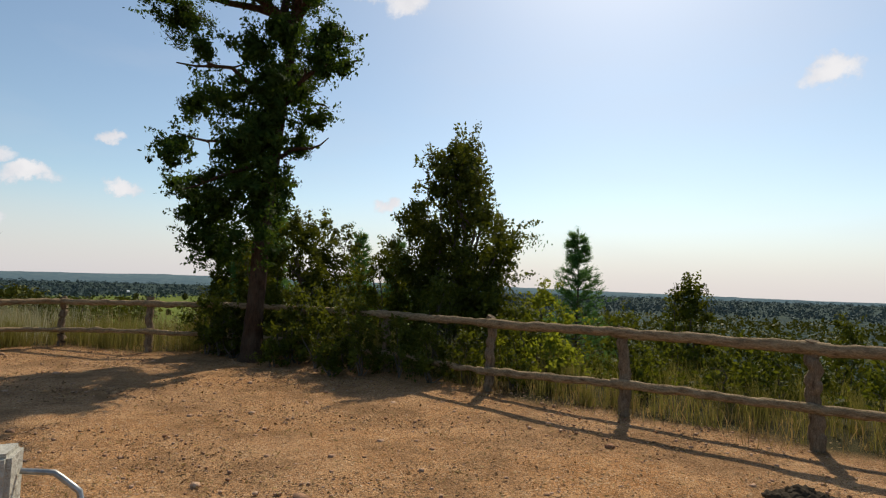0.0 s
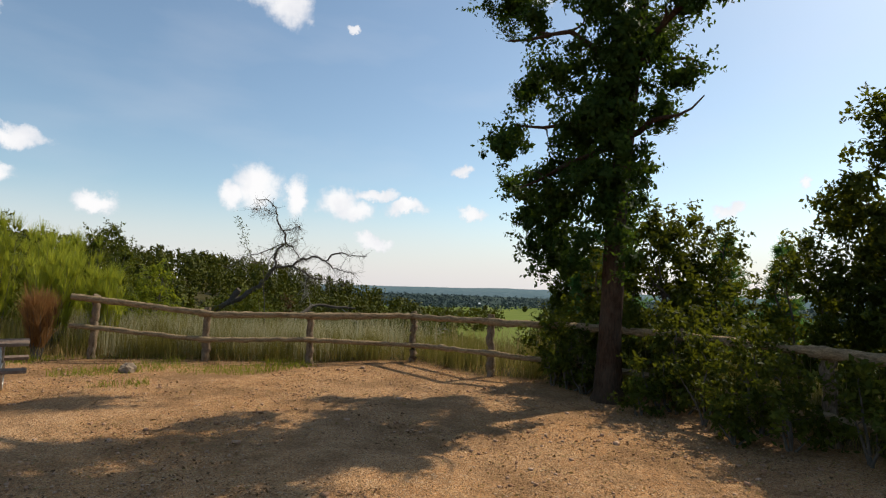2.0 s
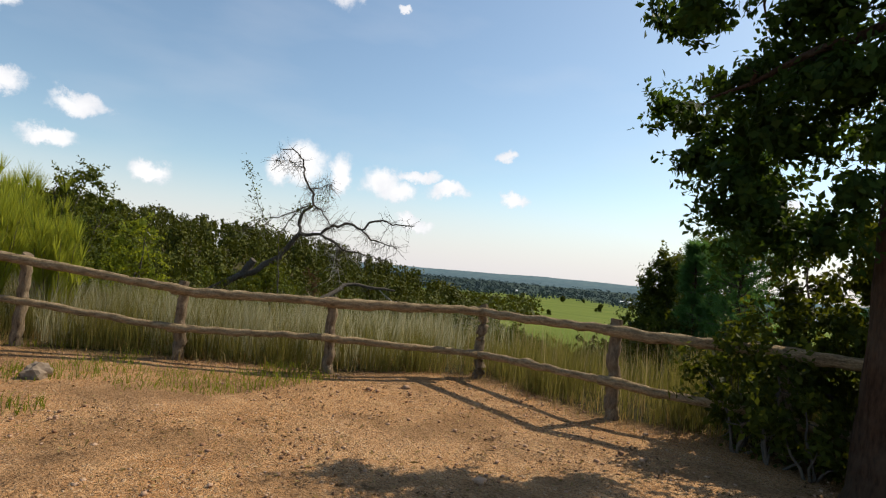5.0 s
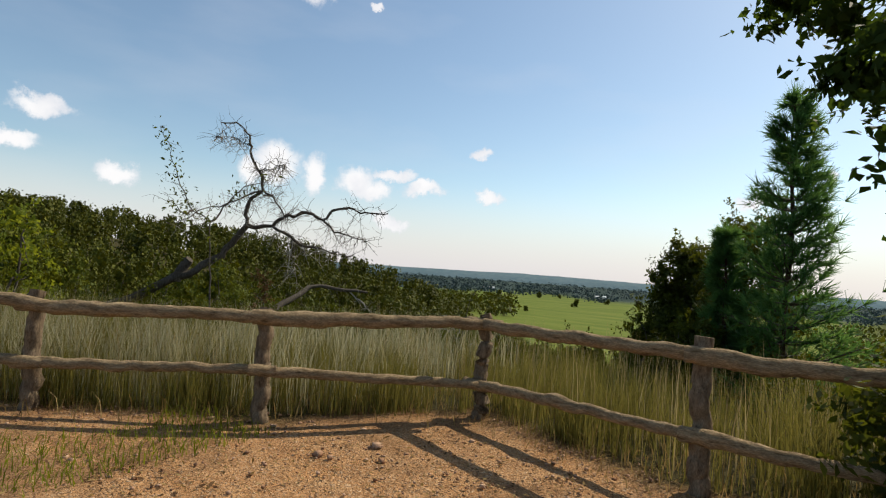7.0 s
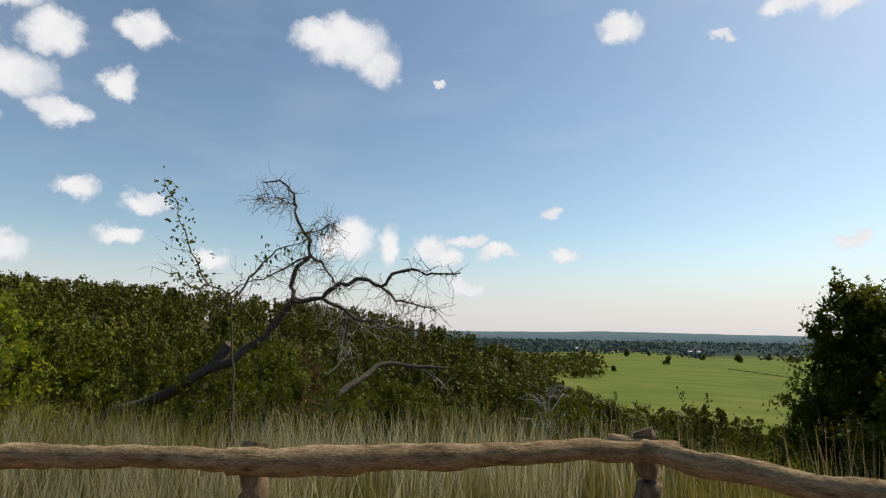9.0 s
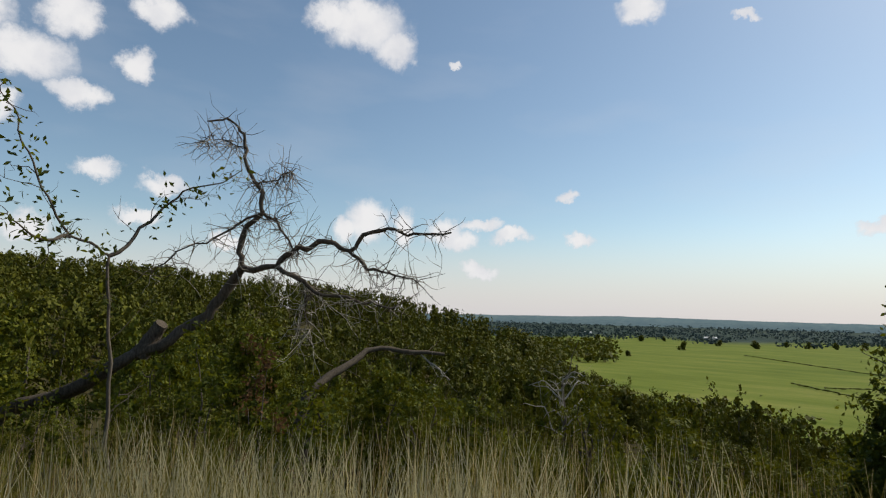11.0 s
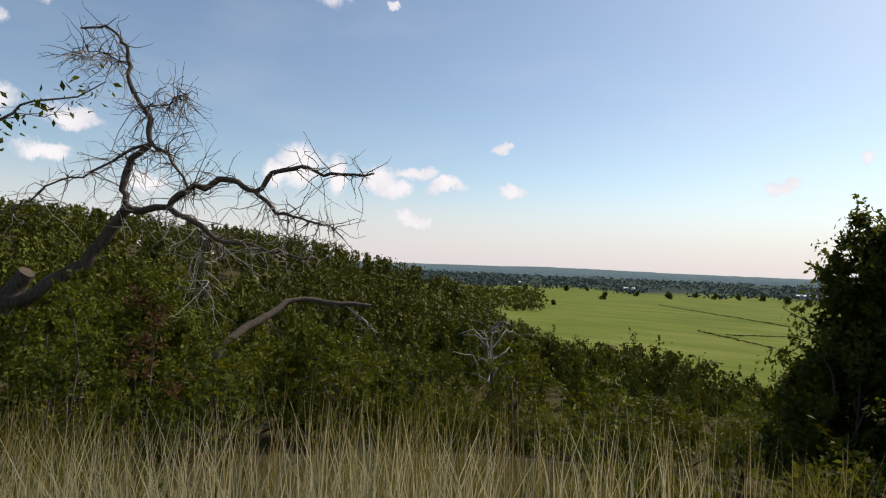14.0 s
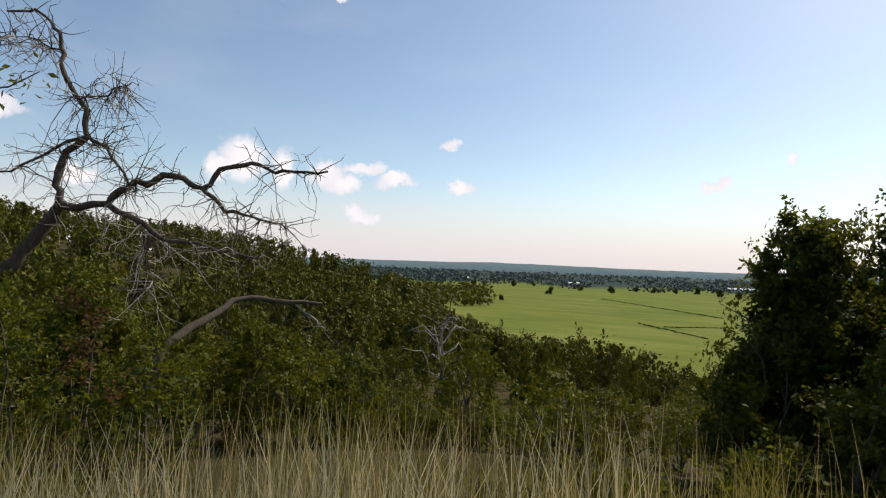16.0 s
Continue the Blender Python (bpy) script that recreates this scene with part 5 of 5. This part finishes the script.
# ---- pasture and distance ----
def build_pasture():
    proto = foliage([(math.cos(a) * w, math.sin(a) * w, z, 0.2) for a, w, z in zip(rng.uniform(0, 6.28, 14), rng.uniform(0.05, 0.4, 14), np.linspace(0.12, 0.85, 14))], 500, 0.12, 4, 0.8)
    crown = proto.mesh("crown", M_WOODS)
    trunk = Shape().tube([(0, 0, -0.05), (0, 0, 0.2), (0, 0, 0.5)], [0.05, 0.04, 0.03], 6).mesh("trunk", M_TWIG)
    # degrees left of +y, degrees down to the foot, height
    for turn, down, h in ((17.6, 2.75, 13), (11.5, 2.35, 14), (21.3, 2.1, 13), (22.5, 3.55, 7), (14.5, 2.25, 11), (1.8, 2.2, 14), (0.2, 2.3, 13), (7.6, 2.15, 12), (5.6, 2.1, 12),
                          (3.7, 2.05, 13), (9.2, 2.1, 10), (-2.0, 2.2, 12), (25.4, 2.2, 13), (19.2, 2.0, 10)):
        d = 44.8 / math.tan(radians(down))
        x, y = HUB[0] - math.sin(radians(turn)) * d, HUB[1] + math.cos(radians(turn)) * d
        ob = thing("pasture_tree", (x, y, on_land(x, y)), "round dark tree standing alone in the pasture", "tree", "trees in the pasture")
        ob.scale = (h * rng.uniform(0.9, 1.2), h * rng.uniform(0.9, 1.2), h)
        ob.rotation_euler = (0, 0, rng.uniform(0, 6.28))
        part("trunk", trunk, None, ob)
        part("crown", crown, None, ob)
    # belts of woods across the plain; past 1100 m their leaves carry painted haze
    shp, blue = Shape(), Shape()
    rows = []
    for d0 in (1250, 1380, 1520, 1680, 1900, 2150, 2450, 2800, 3200, 3700, 4300):
        for turn in np.arange(-55, 62, 16.0 / d0 * 57.3 * (0.75 if d0 < 1600 else 1.1)):
            gap = noise.noise((turn * 0.16, d0 * 0.013, 2.0)) + (0.25 if d0 > 1600 else -0.02) + (0.5 if turn > 26 or turn < -6 else 0)
            if gap > 0.0:
                rows.append((turn + rng.normal() * 0.2, d0 * rng.uniform(0.96, 1.05), rng.uniform(9, 16)))
    for turn in np.arange(-60, -5, 0.9):
        for d0 in (230, 290, 350, 420):
            rows.append((turn + rng.normal() * 0.5, d0 * rng.uniform(0.92, 1.08), rng.uniform(8, 13)))
    for turn in np.arange(-60, -4, 0.55):
        for d0 in (500, 590, 700, 830, 980):
            rows.append((turn + rng.normal() * 0.3, d0 * rng.uniform(0.93, 1.07), rng.uniform(8, 13)))
    for turn in np.arange(24, 42, 0.35):
        for d0 in (620, 700, 800, 900, 1020):
            rows.append((turn + rng.normal() * 0.2, d0 * rng.uniform(0.95, 1.05), rng.uniform(9, 14)))
    for turn, d, h in rows:
        x, y = HUB[0] - math.sin(radians(turn)) * d, HUB[1] + math.cos(radians(turn)) * d
        w = h * rng.uniform(1.2, 2.2)
        c = ball(20, (x, y, -43 + h * 0.36), 1.0, 1.0, 0.4)
        c = np.column_stack([(c[:, 0] - x) * w * 0.6 + x, (c[:, 1] - y) * w * 0.6 + y, (c[:, 2] + 43 - h * 0.36) * h * 0.45 - 43 + h * 0.36])
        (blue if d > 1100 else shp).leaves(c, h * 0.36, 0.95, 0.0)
    tagged(new("plain_woods", shp.mesh("plain_woods", M_WOODS)), "belts of dark trees across the plain", "woods", kind="stuff")
    tagged(new("distant_woods", blue.mesh("distant_woods", M_HAZED)), "distant belts of trees, painted bluish for haze", "woods", kind="stuff")
    # ditches with rank grass across the pasture: degrees left of +y and degrees down at both ends
    for t0, d0, t1, d1 in ((8.9, 5.2, 2.6, 6.2), (6.5, 5.4, 0.4, 5.0), (12.5, 3.0, 1.4, 4.2)):
        ends = []
        for turn, down in ((t0, d0), (t1, d1)):
            d = 44.8 / math.tan(radians(down))
            ends.append((HUB[0] - math.sin(radians(turn)) * d, HUB[1] + math.cos(radians(turn)) * d, -43.0))
        q = wobble(ends[0], ends[1], 40, 1.2)
        q[:, 2] = -42.9
        ob = new("field_ditch", Shape().tube(q, 0.42 + 0.2 * np.sin(np.arange(40) * 1.9), 7, 0.35).mesh("field_ditch", M_WOODS))
        tagged(ob, "dark line of rank grass along a pasture ditch", "ditch", "ditches in the pasture")
    # farm sheds at the edge of the pasture
    def shed(turn, down, length, depth, height, label):
        d = 44.8 / math.tan(radians(down))
        x, y = HUB[0] - math.sin(radians(turn)) * d, HUB[1] + math.cos(radians(turn)) * d
        ob = thing("farm_shed", (x, y, -43.0), label, "shed", "farm sheds")
        ob.rotation_euler = (0, 0, radians(turn + 12))
        bm_part("wall", box_shape((length, depth, height), 0.05), M_SHED, ob, (0, 0, height / 2))
        a, b, r = length / 2 + 0.8, depth / 2 + 0.8, height + depth * 0.25
        roof = Shape().add([(-a, -b, height), (a, -b, height), (a, 0, r), (-a, 0, r), (-a, b, height), (a, b, height), (-a, -b, height - 0.3), (a, -b, height - 0.3), (-a, b, height - 0.3), (a, b, height - 0.3)],
                           [(0, 1, 2, 3), (3, 2, 5, 4), (6, 7, 1, 0), (8, 4, 5, 9), (6, 8, 9, 7)])
        part("roof", roof, M_ROOF, ob)

    shed(15.2, 1.75, 26, 14, 4, "small farm building with a bright metal roof by the pasture")
    shed(0.0, 1.68, 70, 18, 5, "long low farm building with a pale roof by the pasture")
    shed(26.5, 1.6, 30, 12, 4, "small farm building with a pale roof among trees")
    # low wooded ridge on the skyline, blue haze painted into its colour
    v, f = [], []
    turns = np.arange(-95, 100, 0.25)
    for t in turns:
        e = 0.06 + 0.16 * math.exp(-((t - 22) / 9) ** 2) + 0.05 * noise.noise((t * 0.23, 0.0, 1.0)) + 0.03 * noise.noise((t * 1.1, 0.0, 4.0)) - 0.45 * max(0.0, min(1.0, (-8 - t) / 30))
        d = 4700
        x, y = HUB[0] - math.sin(radians(t)) * d, HUB[1] + math.cos(radians(t)) * d
        x1, y1 = HUB[0] - math.sin(radians(t)) * 3900, HUB[1] + math.cos(radians(t)) * 3900
        v += [(x1, y1, -44.0), ((x + x1) / 2, (y + y1) / 2, -30.0 + 20 * noise.noise((t * 0.3, 3.0, 0.0))), (x, y, 1.8 + d * math.tan(radians(e))), (x * 1.01, y * 1.01, -60.0)]
    for k in range(len(turns) - 1):
        for m in range(3):
            f.append((4 * k + m, 4 * k + m + 1, 4 * k + m + 5, 4 * k + m + 4))
    tagged(new("backdrop", Shape().add(v, f).mesh("backdrop", M_RIDGE, True)), "low wooded ridge on the horizon, painted blue for haze", "hills", kind="structure")


build_pasture()
